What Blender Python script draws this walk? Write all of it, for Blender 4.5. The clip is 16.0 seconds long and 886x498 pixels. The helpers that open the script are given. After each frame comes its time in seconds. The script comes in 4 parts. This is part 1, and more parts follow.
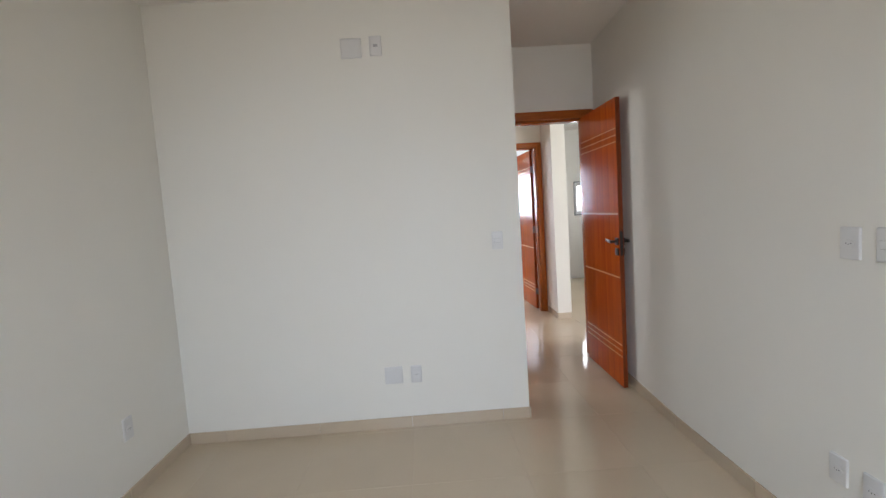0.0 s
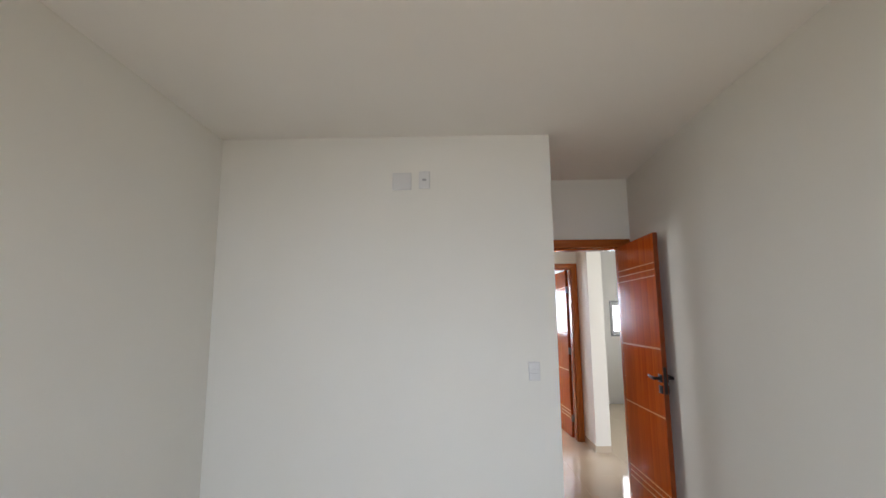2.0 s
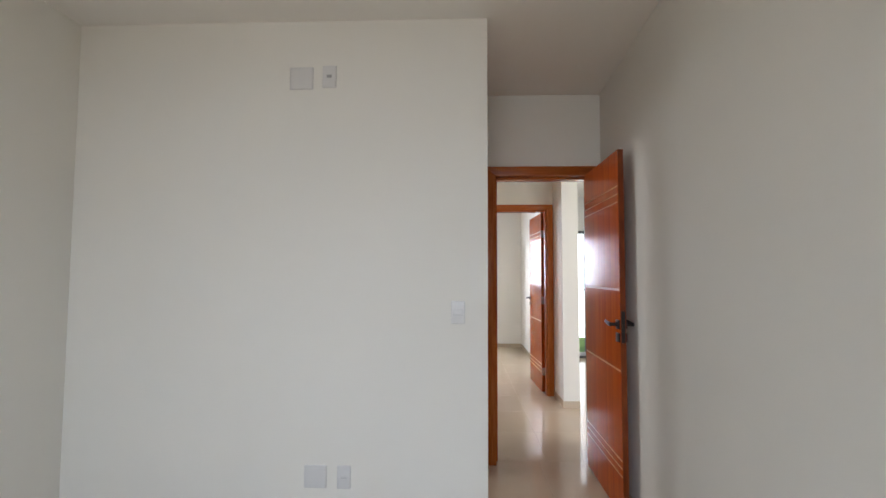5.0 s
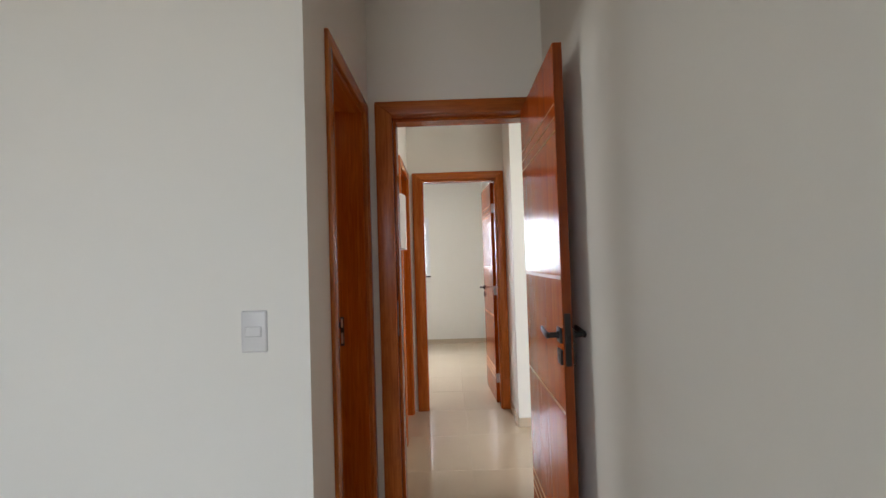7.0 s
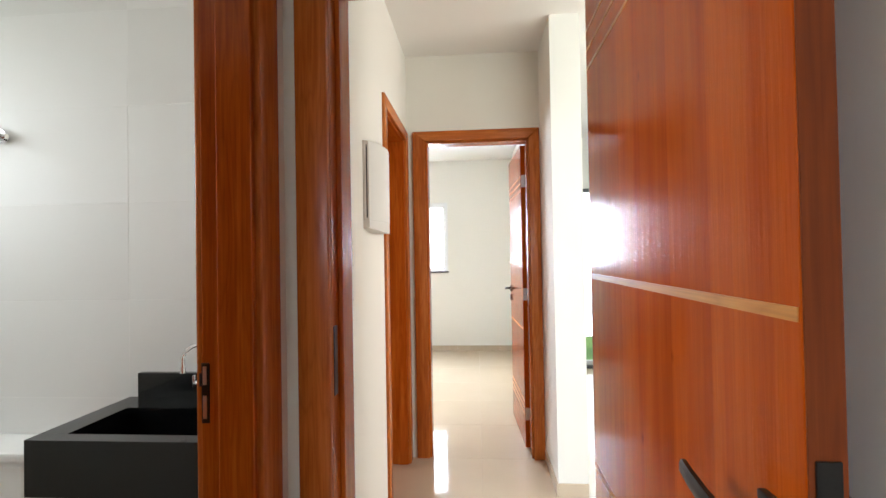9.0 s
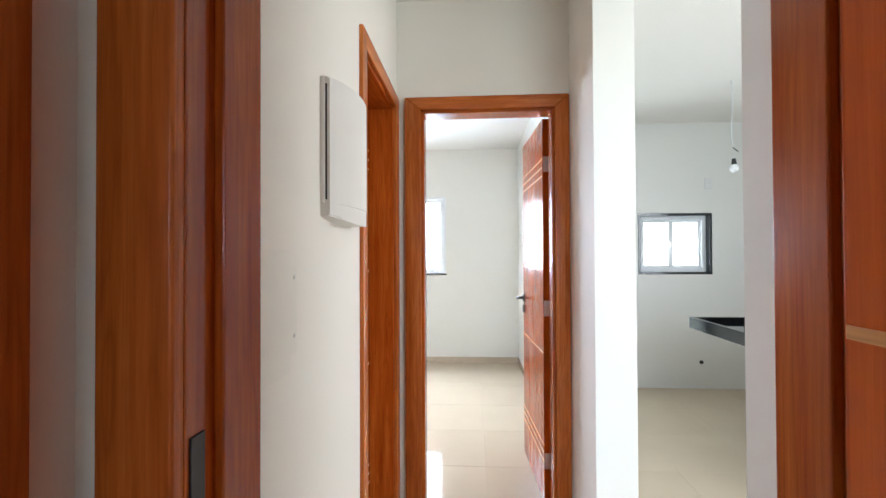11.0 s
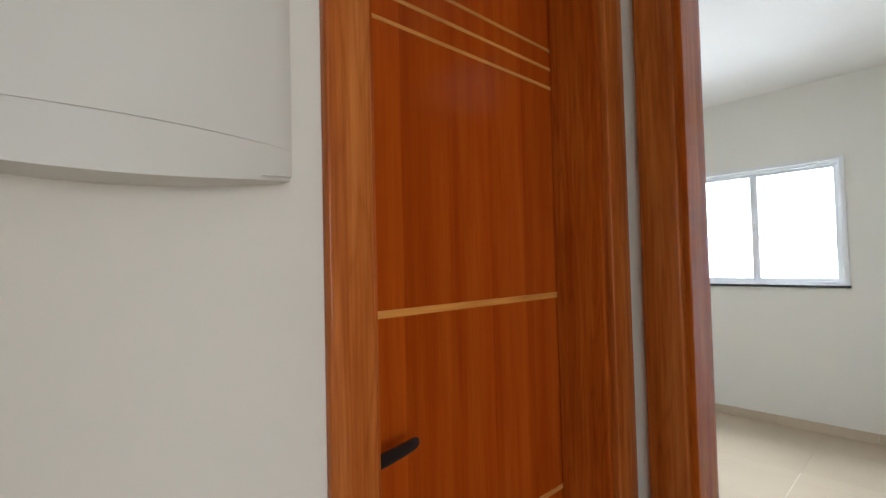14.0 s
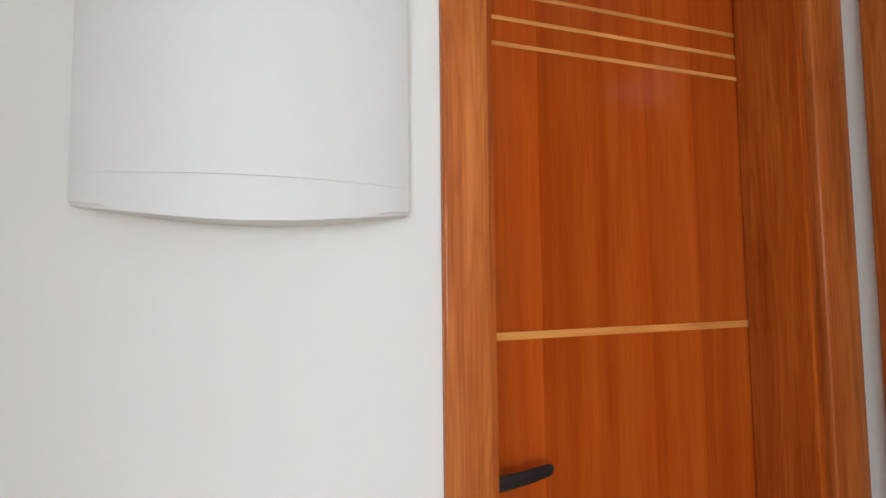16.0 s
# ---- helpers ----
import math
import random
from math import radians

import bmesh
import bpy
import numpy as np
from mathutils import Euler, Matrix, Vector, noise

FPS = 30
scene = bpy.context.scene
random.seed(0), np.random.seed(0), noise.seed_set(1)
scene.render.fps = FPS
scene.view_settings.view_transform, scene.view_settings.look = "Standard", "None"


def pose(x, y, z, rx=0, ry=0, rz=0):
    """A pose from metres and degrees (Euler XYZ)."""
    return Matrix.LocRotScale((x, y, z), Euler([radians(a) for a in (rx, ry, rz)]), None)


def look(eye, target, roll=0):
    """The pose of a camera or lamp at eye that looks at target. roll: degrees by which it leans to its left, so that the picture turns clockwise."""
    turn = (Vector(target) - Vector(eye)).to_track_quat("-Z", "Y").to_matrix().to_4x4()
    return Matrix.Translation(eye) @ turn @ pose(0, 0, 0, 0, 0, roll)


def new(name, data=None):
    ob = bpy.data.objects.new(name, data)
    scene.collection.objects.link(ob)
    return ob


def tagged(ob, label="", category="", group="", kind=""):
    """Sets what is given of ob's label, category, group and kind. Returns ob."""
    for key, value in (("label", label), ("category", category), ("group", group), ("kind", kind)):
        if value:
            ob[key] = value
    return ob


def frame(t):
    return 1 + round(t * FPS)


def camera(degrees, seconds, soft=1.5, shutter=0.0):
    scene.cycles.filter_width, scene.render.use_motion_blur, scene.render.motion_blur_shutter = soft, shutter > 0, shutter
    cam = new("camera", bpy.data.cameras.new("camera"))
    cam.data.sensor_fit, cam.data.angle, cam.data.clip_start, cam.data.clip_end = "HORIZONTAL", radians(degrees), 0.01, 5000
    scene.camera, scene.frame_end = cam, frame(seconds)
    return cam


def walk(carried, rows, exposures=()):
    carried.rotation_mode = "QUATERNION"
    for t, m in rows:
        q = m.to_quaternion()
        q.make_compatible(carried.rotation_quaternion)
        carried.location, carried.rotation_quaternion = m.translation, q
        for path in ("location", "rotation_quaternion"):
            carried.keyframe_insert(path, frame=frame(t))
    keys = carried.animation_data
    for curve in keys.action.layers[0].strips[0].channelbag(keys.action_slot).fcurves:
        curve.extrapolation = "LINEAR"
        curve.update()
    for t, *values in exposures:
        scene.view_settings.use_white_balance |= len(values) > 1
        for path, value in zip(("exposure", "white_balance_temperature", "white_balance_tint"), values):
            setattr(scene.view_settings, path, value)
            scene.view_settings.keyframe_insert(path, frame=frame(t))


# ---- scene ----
cam = camera(88.4, 16.0)
PATH = [
    (0, (-0.599, -2.895, 1.394), (-0.533, -0.903, 1.228), -3.7),
    (0.5, (-0.593, -2.899, 1.41), (-0.569, -0.899, 1.383), -1.3),
    (1, (-0.598, -2.881, 1.428), (-0.588, -0.881, 1.419), -1.0),
    (1.5, (-0.588, -2.872, 1.444), (-0.589, -0.873, 1.496), -0.7),
    (2, (-0.639, -2.933, 1.529), (-0.691, -0.955, 1.82), -0.4),
    (2.5, (-0.643, -2.914, 1.532), (-0.771, -0.945, 1.854), -0.0),
    (3, (-0.583, -2.888, 1.509), (-0.794, -0.925, 1.83), 0.0),
    (3.5, (-0.501, -2.831, 1.538), (-0.903, -0.91, 1.919), 0.6),
    (4, (-0.394, -2.755, 1.514), (-0.85, -0.847, 1.903), 0.9),
    (4.5, (-0.278, -2.618, 1.439), (-0.697, -0.67, 1.615), 0.8),
    (5, (-0.136, -2.344, 1.381), (-0.216, -0.349, 1.49), 0.2),
    (5.2, (-0.097, -2.252, 1.392), (-0.052, -0.254, 1.475), -0.1),
    (7.3, (0.421, -1.069, 1.359), (0.391, 0.93, 1.414), -2.0),
    (7.5, (0.428, -0.945, 1.361), (0.38, 1.053, 1.415), -1.8),
    (8, (0.435, -0.641, 1.361), (0.328, 1.356, 1.407), -1.7),
    (8.5, (0.448, -0.342, 1.355), (0.322, 1.654, 1.393), -1.4),
    (9, (0.497, -0.098, 1.349), (0.349, 1.896, 1.378), -1.0),
    (11.3, (0.403, 0.726, 1.368), (0.275, 2.721, 1.391), -0.1),
    (11.6, (0.385, 0.883, 1.362), (0.257, 2.878, 1.384), 0.0),
    (12, (0.39, 1.102, 1.352), (0.263, 3.097, 1.379), -0.3),
    (12.5, (0.431, 1.387, 1.355), (0.262, 3.38, 1.389), -0.5),
    (13, (0.474, 1.599, 1.351), (0.067, 3.557, 1.38), -0.7),
    (13.5, (0.48, 1.785, 1.363), (-0.35, 3.604, 1.4), -1.6),
    (14, (0.545, 1.885, 1.373), (-0.928, 3.236, 1.431), -1.4),
    (14.5, (0.614, 1.937, 1.41), (-1.195, 2.787, 1.475), -1.5),
    (15, (0.642, 1.945, 1.464), (-1.265, 2.528, 1.618), -0.6),
    (15.5, (0.652, 1.95, 1.498), (-1.235, 2.506, 1.856), -0.1),
    (16, (0.62, 1.977, 1.391), (-1.289, 2.563, 1.507), -0.6),
]
# the camera's own exposure: seconds, stops, kelvin, tint
EXPOSURES = [
    (0.0, -0.46, 6700, 15),
    (5.2, -0.50, 6700, 15),
    (7.5, -0.52, 6800, 12.5),
    (8.5, -0.10, 6750, 10.5),
    (9.2, 0.25, 6550, 9),
    (11.3, 0.03, 5950, 8.5),
    (12.0, -0.40, 6200, 7.5),
    (14.0, -0.74, 6200, 8.5),
    (15.0, -0.22, 5950, 9.5),
    (15.5, 0.03, 5750, 9.5),
    (16.0, 0.02, 5700, 9.5),
]
walk(cam, [(t, look(eye, target, roll)) for t, eye, target, roll in PATH], EXPOSURES)

# ---------------- world and daylight ----------------
world = bpy.data.worlds.new("sky")
scene.world = world
world.use_nodes = True
wn = world.node_tree
sky = wn.nodes.new("ShaderNodeTexSky")
sky.sky_type = 'NISHITA'
sky.sun_disc = False
sky.sun_elevation = radians(65)
sky.sun_rotation = radians(180)
wn.nodes["Background"].inputs["Strength"].default_value = 0.12
wn.links.new(sky.outputs["Color"], wn.nodes["Background"].inputs["Color"])


sun_data = bpy.data.lights.new("sun", 'SUN')
sun_data.energy, sun_data.angle, sun_data.color = 3.0, radians(0.5), (1.0, 0.95, 0.88)
sun = new("sun", sun_data)
sun.matrix_world = look((0.0, -4.2, 9.0), (0.0, 0.0, 0.0))


def window_light(name, eye, target, w, h, watts, colour, spread=180):
    d = bpy.data.lights.new(name, 'AREA')
    d.shape = 'RECTANGLE'
    d.size, d.size_y, d.energy, d.color = w, h, watts, colour
    d.spread = radians(spread)
    ob = new(name, d)
    ob.matrix_world = look(eye, target)
    return ob


DAY = (0.90, 0.96, 1.0)
window_light("daylight_bedroom", (-0.60, -3.87, 1.85), (-0.60, -1.2, -0.25), 1.7, 1.25, 37, (0.67, 0.82, 1.0), 112)
# added warm fill aimed upwards, standing in for light bounced off the ground
window_light("bedroom_ground_bounce_fill", (-0.60, -3.80, 1.35), (-0.60, -1.2, 3.0), 1.7, 0.9, 10, (1.0, 0.82, 0.66), 130)
window_light("daylight_bedroom_two", (-0.505, 7.0, 1.62), (-0.505, 5.0, 0.70), 1.7, 1.4, 310, (0.79, 0.87, 1.0), 150)
window_light("daylight_kitchen", (2.485, 5.66, 1.5), (2.485, 3.0, 0.9), 0.95, 0.8, 24, DAY)
window_light("daylight_yard", (1.85, 6.2, 1.36), (1.85, 3.0, 1.0), 1.35, 2.32, 44, DAY)
window_light("daylight_living", (2.5, -0.86, 1.3), (2.5, 3.0, 0.9), 2.4, 2.3, 60, (0.80, 0.90, 1.0))
window_light("daylight_living_side", (4.02, 0.95, 1.6), (0.1, 1.8, 1.3), 2.0, 1.4, 84, (0.96, 0.965, 1.0))
# added lamp at an unseen, assumed opening, to brighten the bathroom
window_light("added_light_bathroom", (-2.36, 0.95, 1.95), (-1.20, 0.45, 1.30), 0.7, 0.6, 23, DAY, 145)

# ---------------- materials ----------------


def nodes_of(name):
    m = bpy.data.materials.new(name)
    m.use_nodes = True
    t = m.node_tree
    return m, t, t.nodes["Principled BSDF"]


def set_in(node, **kw):
    for k, v in kw.items():
        node.inputs[k.replace("_", " ")].default_value = v


def noise_node(t, coord, scale, detail=4.0, rough=0.55):
    n = t.nodes.new("ShaderNodeTexNoise")
    set_in(n, Scale=scale, Detail=detail, Roughness=rough)
    t.links.new(coord, n.inputs["Vector"])
    return n.outputs["Fac"]


def ramp(t, fac, stops):
    r = t.nodes.new("ShaderNodeValToRGB")
    e = r.color_ramp.elements
    e[0].position, e[0].color = stops[0][0], (*stops[0][1], 1)
    e[1].position, e[1].color = stops[-1][0], (*stops[-1][1], 1)
    for p, c in stops[1:-1]:
        x = e.new(p)
        x.color = (*c, 1)
    t.links.new(fac, r.inputs["Fac"])
    return r.outputs["Color"]


def mix(t, fac, a, b, mode='MIX'):
    m = t.nodes.new("ShaderNodeMix")
    m.data_type, m.blend_type = 'RGBA', mode
    for sock, v in ((m.inputs[0], fac), (m.inputs[6], a), (m.inputs[7], b)):
        if isinstance(v, bpy.types.NodeSocket):
            t.links.new(v, sock)
        else:
            sock.default_value = v if not isinstance(v, tuple) else (*v, 1)
    return m.outputs[2]


def bump(t, b, height, strength, dist=0.002):
    n = t.nodes.new("ShaderNodeBump")
    set_in(n, Strength=strength, Distance=dist)
    t.links.new(height, n.inputs["Height"])
    t.links.new(n.outputs["Normal"], b.inputs["Normal"])


def coords(t, scale=(1, 1, 1), turn=(0, 0, 0)):
    c = t.nodes.new("ShaderNodeTexCoord")
    m = t.nodes.new("ShaderNodeMapping")
    m.inputs["Scale"].default_value = scale
    m.inputs["Rotation"].default_value = turn
    t.links.new(c.outputs["Object"], m.inputs["Vector"])
    return m.outputs["Vector"]


def paint(name, colour, rough=0.75, relief=0.12, mottling=0.05):
    m, t, b = nodes_of(name)
    v = coords(t)
    big = noise_node(t, v, 1.3, 3)
    fine = noise_node(t, v, 180, 3)
    dark = tuple(c * (1 - mottling) for c in colour)
    t.links.new(mix(t, big, dark, colour), b.inputs["Base Color"])
    set_in(b, Roughness=rough)
    b.inputs["Specular IOR Level"].default_value = 0.3
    roller = mix(t, 0.5, big, fine)
    bump(t, b, roller, relief, 0.003)
    return m


def timber(name, axis, dark, mid, light, rough=0.22, bands=0.0):
    """Varnished reddish hardwood, the grain running along axis."""
    m, t, b = nodes_of(name)
    along, across = 1.6, 26.0
    s = [across, across, across]
    s["xyz".index(axis)] = along
    v = coords(t, tuple(s))
    grain = noise_node(t, v, 1.0, 6, 0.65)
    s2 = [260.0, 260.0, 260.0]
    s2["xyz".index(axis)] = 6.0
    pores = noise_node(t, coords(t, tuple(s2)), 1.0, 3)
    info = t.nodes.new("ShaderNodeObjectInfo")
    col = ramp(t, grain, [(0.28, dark), (0.5, mid), (0.75, light)])
    if bands:
        # veneer leaves laid side by side, each with a tone of its own
        sep = t.nodes.new("ShaderNodeSeparateXYZ")
        t.links.new(coords(t), sep.inputs[0])

        def maths(op, a, b=0.0):
            n = t.nodes.new("ShaderNodeMath")
            n.operation = op
            for sock, v in zip(n.inputs, (a, b)):
                if isinstance(v, bpy.types.NodeSocket):
                    t.links.new(v, sock)
                else:
                    sock.default_value = v
            return n.outputs[0]
        u = maths('MULTIPLY', maths('ADD', sep.outputs[0], sep.outputs[1]), 8.6)
        u = maths('ADD', u, 0.37)
        white = t.nodes.new("ShaderNodeTexWhiteNoise")
        white.noise_dimensions = '1D'
        t.links.new(maths('FLOOR', u), white.inputs["W"])
        tone = ramp(t, white.outputs["Value"], [(0.0, (0.90, 0.87, 0.84)), (0.5, (0.98, 0.98, 0.97)), (1.0, (1.06, 1.09, 1.08))])
        col = mix(t, bands, col, tone, 'MULTIPLY')
        side = ramp(t, maths('FRACT', u), [(0.0, (0.84, 0.76, 0.70)), (0.05, (0.92, 0.88, 0.85)), (0.16, (0.86, 0.79, 0.74)), (0.24, (0.96, 0.95, 0.94)), (0.5, (0.98, 0.97, 0.96)), (0.93, (1.08, 1.12, 1.12)), (1.0, (1.02, 1.02, 1.02))])
        col = mix(t, 0.8, col, side, 'MULTIPLY')
        knots = t.nodes.new("ShaderNodeTexVoronoi")
        knots.inputs["Scale"].default_value = 1.0
        t.links.new(coords(t, (9.0, 9.0, 4.5)), knots.inputs["Vector"])
        col = mix(t, 0.7, col, ramp(t, knots.outputs["Distance"], [(0.0, (0.35, 0.3, 0.28)), (0.02, (0.5, 0.42, 0.4)), (0.06, (1, 1, 1)), (1.0, (1, 1, 1))]), 'MULTIPLY')
    else:
        w = [15.0, 15.0, 15.0]
        w["xyz".index(axis)] = 1.3
        figure = noise_node(t, coords(t, tuple(w)), 1.0, 2.0)
        rings = t.nodes.new("ShaderNodeMath")
        rings.operation = 'PINGPONG'
        t.links.new(figure, rings.inputs[0])
        rings.inputs[1].default_value = 0.045
        lines = t.nodes.new("ShaderNodeMath")
        lines.operation = 'MULTIPLY'
        t.links.new(rings.outputs[0], lines.inputs[0])
        lines.inputs[1].default_value = 22.0
        arch = ramp(t, lines.outputs[0], [(0.0, (0.74, 0.66, 0.58)), (0.35, (0.97, 0.95, 0.93)), (1.0, (1.08, 1.1, 1.1))])
        col = mix(t, 0.5, col, arch, 'MULTIPLY')
    s3 = [95.0, 95.0, 95.0]
    s3["xyz".index(axis)] = 1.1
    streaks = noise_node(t, coords(t, tuple(s3)), 1.0, 4, 0.7)
    streak_tone = ramp(t, streaks, [(0.32, (0.60, 0.50, 0.42)), (0.47, (0.98, 0.97, 0.96)), (0.66, (1.10, 1.14, 1.16))])
    col = mix(t, 0.36 if not bands else 0.16, col, streak_tone, 'MULTIPLY')
    pore_tone = ramp(t, pores, [(0.35, (0.72, 0.66, 0.6)), (0.6, (1, 1, 1))])
    col = mix(t, 0.5 if not bands else 0.3, col, pore_tone, 'MULTIPLY')
    shade = ramp(t, info.outputs["Random"], [(0.0, (0.88, 0.86, 0.84)), (1.0, (1.1, 1.1, 1.1))])
    col = mix(t, 1.0, col, shade, 'MULTIPLY')
    t.links.new(col, b.inputs["Base Color"])
    set_in(b, Roughness=rough)
    b.inputs["Specular IOR Level"].default_value = 0.10 if bands else 0.26
    waves = noise_node(t, coords(t, (60, 60, 5) if bands else (14, 14, 5)), 1.0, 3)
    bump(t, b, mix(t, 0.08 if bands else 0.15, waves, pores), 0.30 if bands else 0.11, 0.003)
    return m


def plain(name, colour, rough, metal=0.0, grain=60, vary=0.06, relief=0.04):
    m, t, b = nodes_of(name)
    v = coords(t)
    n = noise_node(t, v, grain, 3)
    t.links.new(mix(t, n, tuple(c * (1 - vary) for c in colour), tuple(min(1, c * (1 + vary)) for c in colour)), b.inputs["Base Color"])
    set_in(b, Roughness=rough, Metallic=metal)
    if relief:
        bump(t, b, n, relief, 0.001)
    return m


def porcelain(name, colour, rough, vary=0.06, wave=0.05):
    """Polished tile: soft clouding, a tone of its own for each piece."""
    m, t, b = nodes_of(name)
    geo = t.nodes.new("ShaderNodeNewGeometry")
    cloud = noise_node(t, geo.outputs["Position"], 2.4, 5)
    speck = noise_node(t, geo.outputs["Position"], 90, 2)
    a = tuple(x * (1 - vary) for x in colour)
    z = tuple(x * (1 + vary) for x in colour)
    col = mix(t, cloud, a, z)
    col = mix(t, 2.0 * vary, col, mix(t, speck, (0.75, 0.7, 0.62), (1, 1, 1)), 'MULTIPLY')
    info = t.nodes.new("ShaderNodeObjectInfo")
    col = mix(t, 1.0, col, ramp(t, info.outputs["Random"], [(0, (0.97, 0.965, 0.96)), (1, (1.02, 1.02, 1.02))]), 'MULTIPLY')
    t.links.new(col, b.inputs["Base Color"])
    smear = noise_node(t, geo.outputs["Position"], 5.0, 4)
    r = t.nodes.new("ShaderNodeMapRange")
    set_in(r, To_Min=rough * 0.7, To_Max=rough * 1.5)
    t.links.new(smear, r.inputs["Value"])
    t.links.new(r.outputs["Result"], b.inputs["Roughness"])
    wav = noise_node(t, geo.outputs["Position"], 7.0, 2)
    bump(t, b, wav, wave, 0.002)
    return m


def granite(name):
    m, t, b = nodes_of(name)
    v = coords(t)
    speck = noise_node(t, v, 320, 2)
    cloud = noise_node(t, v, 14, 3)
    col = ramp(t, speck, [(0.45, (0.004, 0.0045, 0.005)), (0.66, (0.009, 0.0095, 0.011)), (0.80, (0.04, 0.042, 0.045))])
    col = mix(t, 0.4, col, ramp(t, cloud, [(0.3, (0.6, 0.6, 0.6)), (0.7, (1.3, 1.3, 1.35))]), 'MULTIPLY')
    t.links.new(col, b.inputs["Base Color"])
    set_in(b, Roughness=0.11)
    return m


M_WALL = paint("wall_paint", (0.80, 0.782, 0.722))
M_HALL = paint("hall_paint", (0.81, 0.772, 0.69))
M_CEIL = paint("ceiling_paint", (0.86, 0.832, 0.785), 0.85, 0.08)
M_KIT = paint("kitchen_paint", (0.715, 0.70, 0.665), 0.35, 0.04)
M_FLOOR = porcelain("floor_porcelain", (0.54, 0.442, 0.325), 0.06)
M_BASE = porcelain("baseboard_porcelain", (0.55, 0.45, 0.335), 0.16)
M_GROUT = plain("grout", (0.55, 0.455, 0.345), 0.8)
M_TILE = porcelain("white_wall_tile", (0.78, 0.785, 0.77), 0.5, 0.008, 0.012)
M_TGROUT = plain("white_grout", (0.80, 0.80, 0.78), 0.7)
DK, MD, LT = (0.30, 0.050, 0.004), (0.41, 0.088, 0.008), (0.55, 0.158, 0.02)
M_LEAF = timber("leaf_veneer", "z", (0.355, 0.052, 0.004), (0.41, 0.069, 0.005), (0.475, 0.097, 0.009), 0.14, 0.85)
M_WZ = timber("frame_timber_upright", "z", DK, MD, LT)
M_WX = timber("frame_timber_across", "x", DK, MD, LT)
M_WY = timber("frame_timber_along", "y", DK, MD, LT)
DC, MC, LC = (0.33, 0.070, 0.009), (0.45, 0.122, 0.020), (0.58, 0.20, 0.045)
M_CZ = timber("casing_timber_upright", "z", DC, MC, LC, 0.26)
M_CX = timber("casing_timber_across", "x", DC, MC, LC, 0.26)
M_CY = timber("casing_timber_along", "y", DC, MC, LC, 0.26)
M_INLAY = timber("inlay_timber", "y", (0.55, 0.21, 0.04), (0.64, 0.28, 0.06), (0.71, 0.35, 0.09), 0.3)
# darker lipping wood, deepened further for the little light the leaf edge gets
M_EDGE = timber("edge_timber", "z", (0.15, 0.026, 0.004), (0.21, 0.040, 0.006), (0.27, 0.06, 0.012), 0.3)
M_PLATE = plain("white_plastic", (0.665, 0.66, 0.645), 0.32, 0, 40, 0.015, 0.0)
M_BOARD = plain("satin_white_plastic", (0.735, 0.715, 0.655), 0.5, 0, 8, 0.02, 0.02)
# near-black: paints the shade inside slots and holes; also colours the pipe stub
M_SLOT = plain("dark_slot", (0.02, 0.02, 0.02), 0.7)
M_STEEL = plain("brushed_steel", (0.62, 0.60, 0.57), 0.3, 1.0, 200, 0.08)
M_CHROME = plain("chrome", (0.82, 0.82, 0.84), 0.07, 1.0, 20, 0.02, 0.0)
M_BRONZE = plain("dark_bronze", (0.022, 0.02, 0.019), 0.32, 0.5, 120, 0.15)
M_ALU = plain("white_aluminium", (0.74, 0.75, 0.76), 0.35, 0.0, 30, 0.03, 0.0)
M_DARKALU = plain("dark_aluminium", (0.05, 0.052, 0.055), 0.4, 0.3, 60, 0.1)
M_GRAN = granite("black_granite")
M_PIPE = plain("white_pvc", (0.75, 0.74, 0.71), 0.4)
M_WIRE = plain("white_cable", (0.66, 0.68, 0.70), 0.5)
M_BULB = plain("milky_bulb", (0.86, 0.87, 0.88), 0.15, 0, 20, 0.01, 0.0)
M_SOCKET = plain("black_bakelite", (0.02, 0.02, 0.02), 0.35)
M_GRASS = plain("grass", (0.17, 0.31, 0.08), 0.8, 0, 30, 0.5, 0.6)
M_CERAMIC = plain("white_ceramic", (0.80, 0.80, 0.78), 0.1, 0, 10, 0.01, 0.0)


def glass_material():
    m, t, b = nodes_of("clear_glass")
    set_in(b, Roughness=0.0, IOR=1.45)
    b.inputs["Transmission Weight"].default_value = 1.0
    b.inputs["Base Color"].default_value = (0.97, 0.985, 0.98, 1)
    return m


M_GLASS = glass_material()

# ---------------- builders ----------------
HOME = {}


def box(bm, x0, x1, y0, y1, z0, z1, bevel=0.0):
    x0, x1, y0, y1, z0, z1 = min(x0, x1), max(x0, x1), min(y0, y1), max(y0, y1), min(z0, z1), max(z0, z1)
    vs = [bm.verts.new((x, y, z)) for z in (z0, z1) for y in (y0, y1) for x in (x0, x1)]
    fs = [bm.faces.new([vs[i] for i in q]) for q in ((0, 2, 3, 1), (4, 5, 7, 6), (0, 1, 5, 4), (2, 6, 7, 3), (0, 4, 6, 2), (1, 3, 7, 5))]
    if bevel:
        es = list({e for f in fs for e in f.edges})
        bmesh.ops.bevel(bm, geom=es, offset=bevel, segments=2, affect='EDGES', profile=0.6)
    return vs


def rod(bm, a, b, r, r2=None, seg=16):
    a, b = Vector(a), Vector(b)
    q = (b - a).to_track_quat('Z', 'Y').to_matrix().to_4x4()
    m = Matrix.Translation((a + b) / 2) @ q
    bmesh.ops.create_cone(bm, cap_ends=True, segments=seg, radius1=r, radius2=r if r2 is None else r2, depth=(b - a).length, matrix=m)


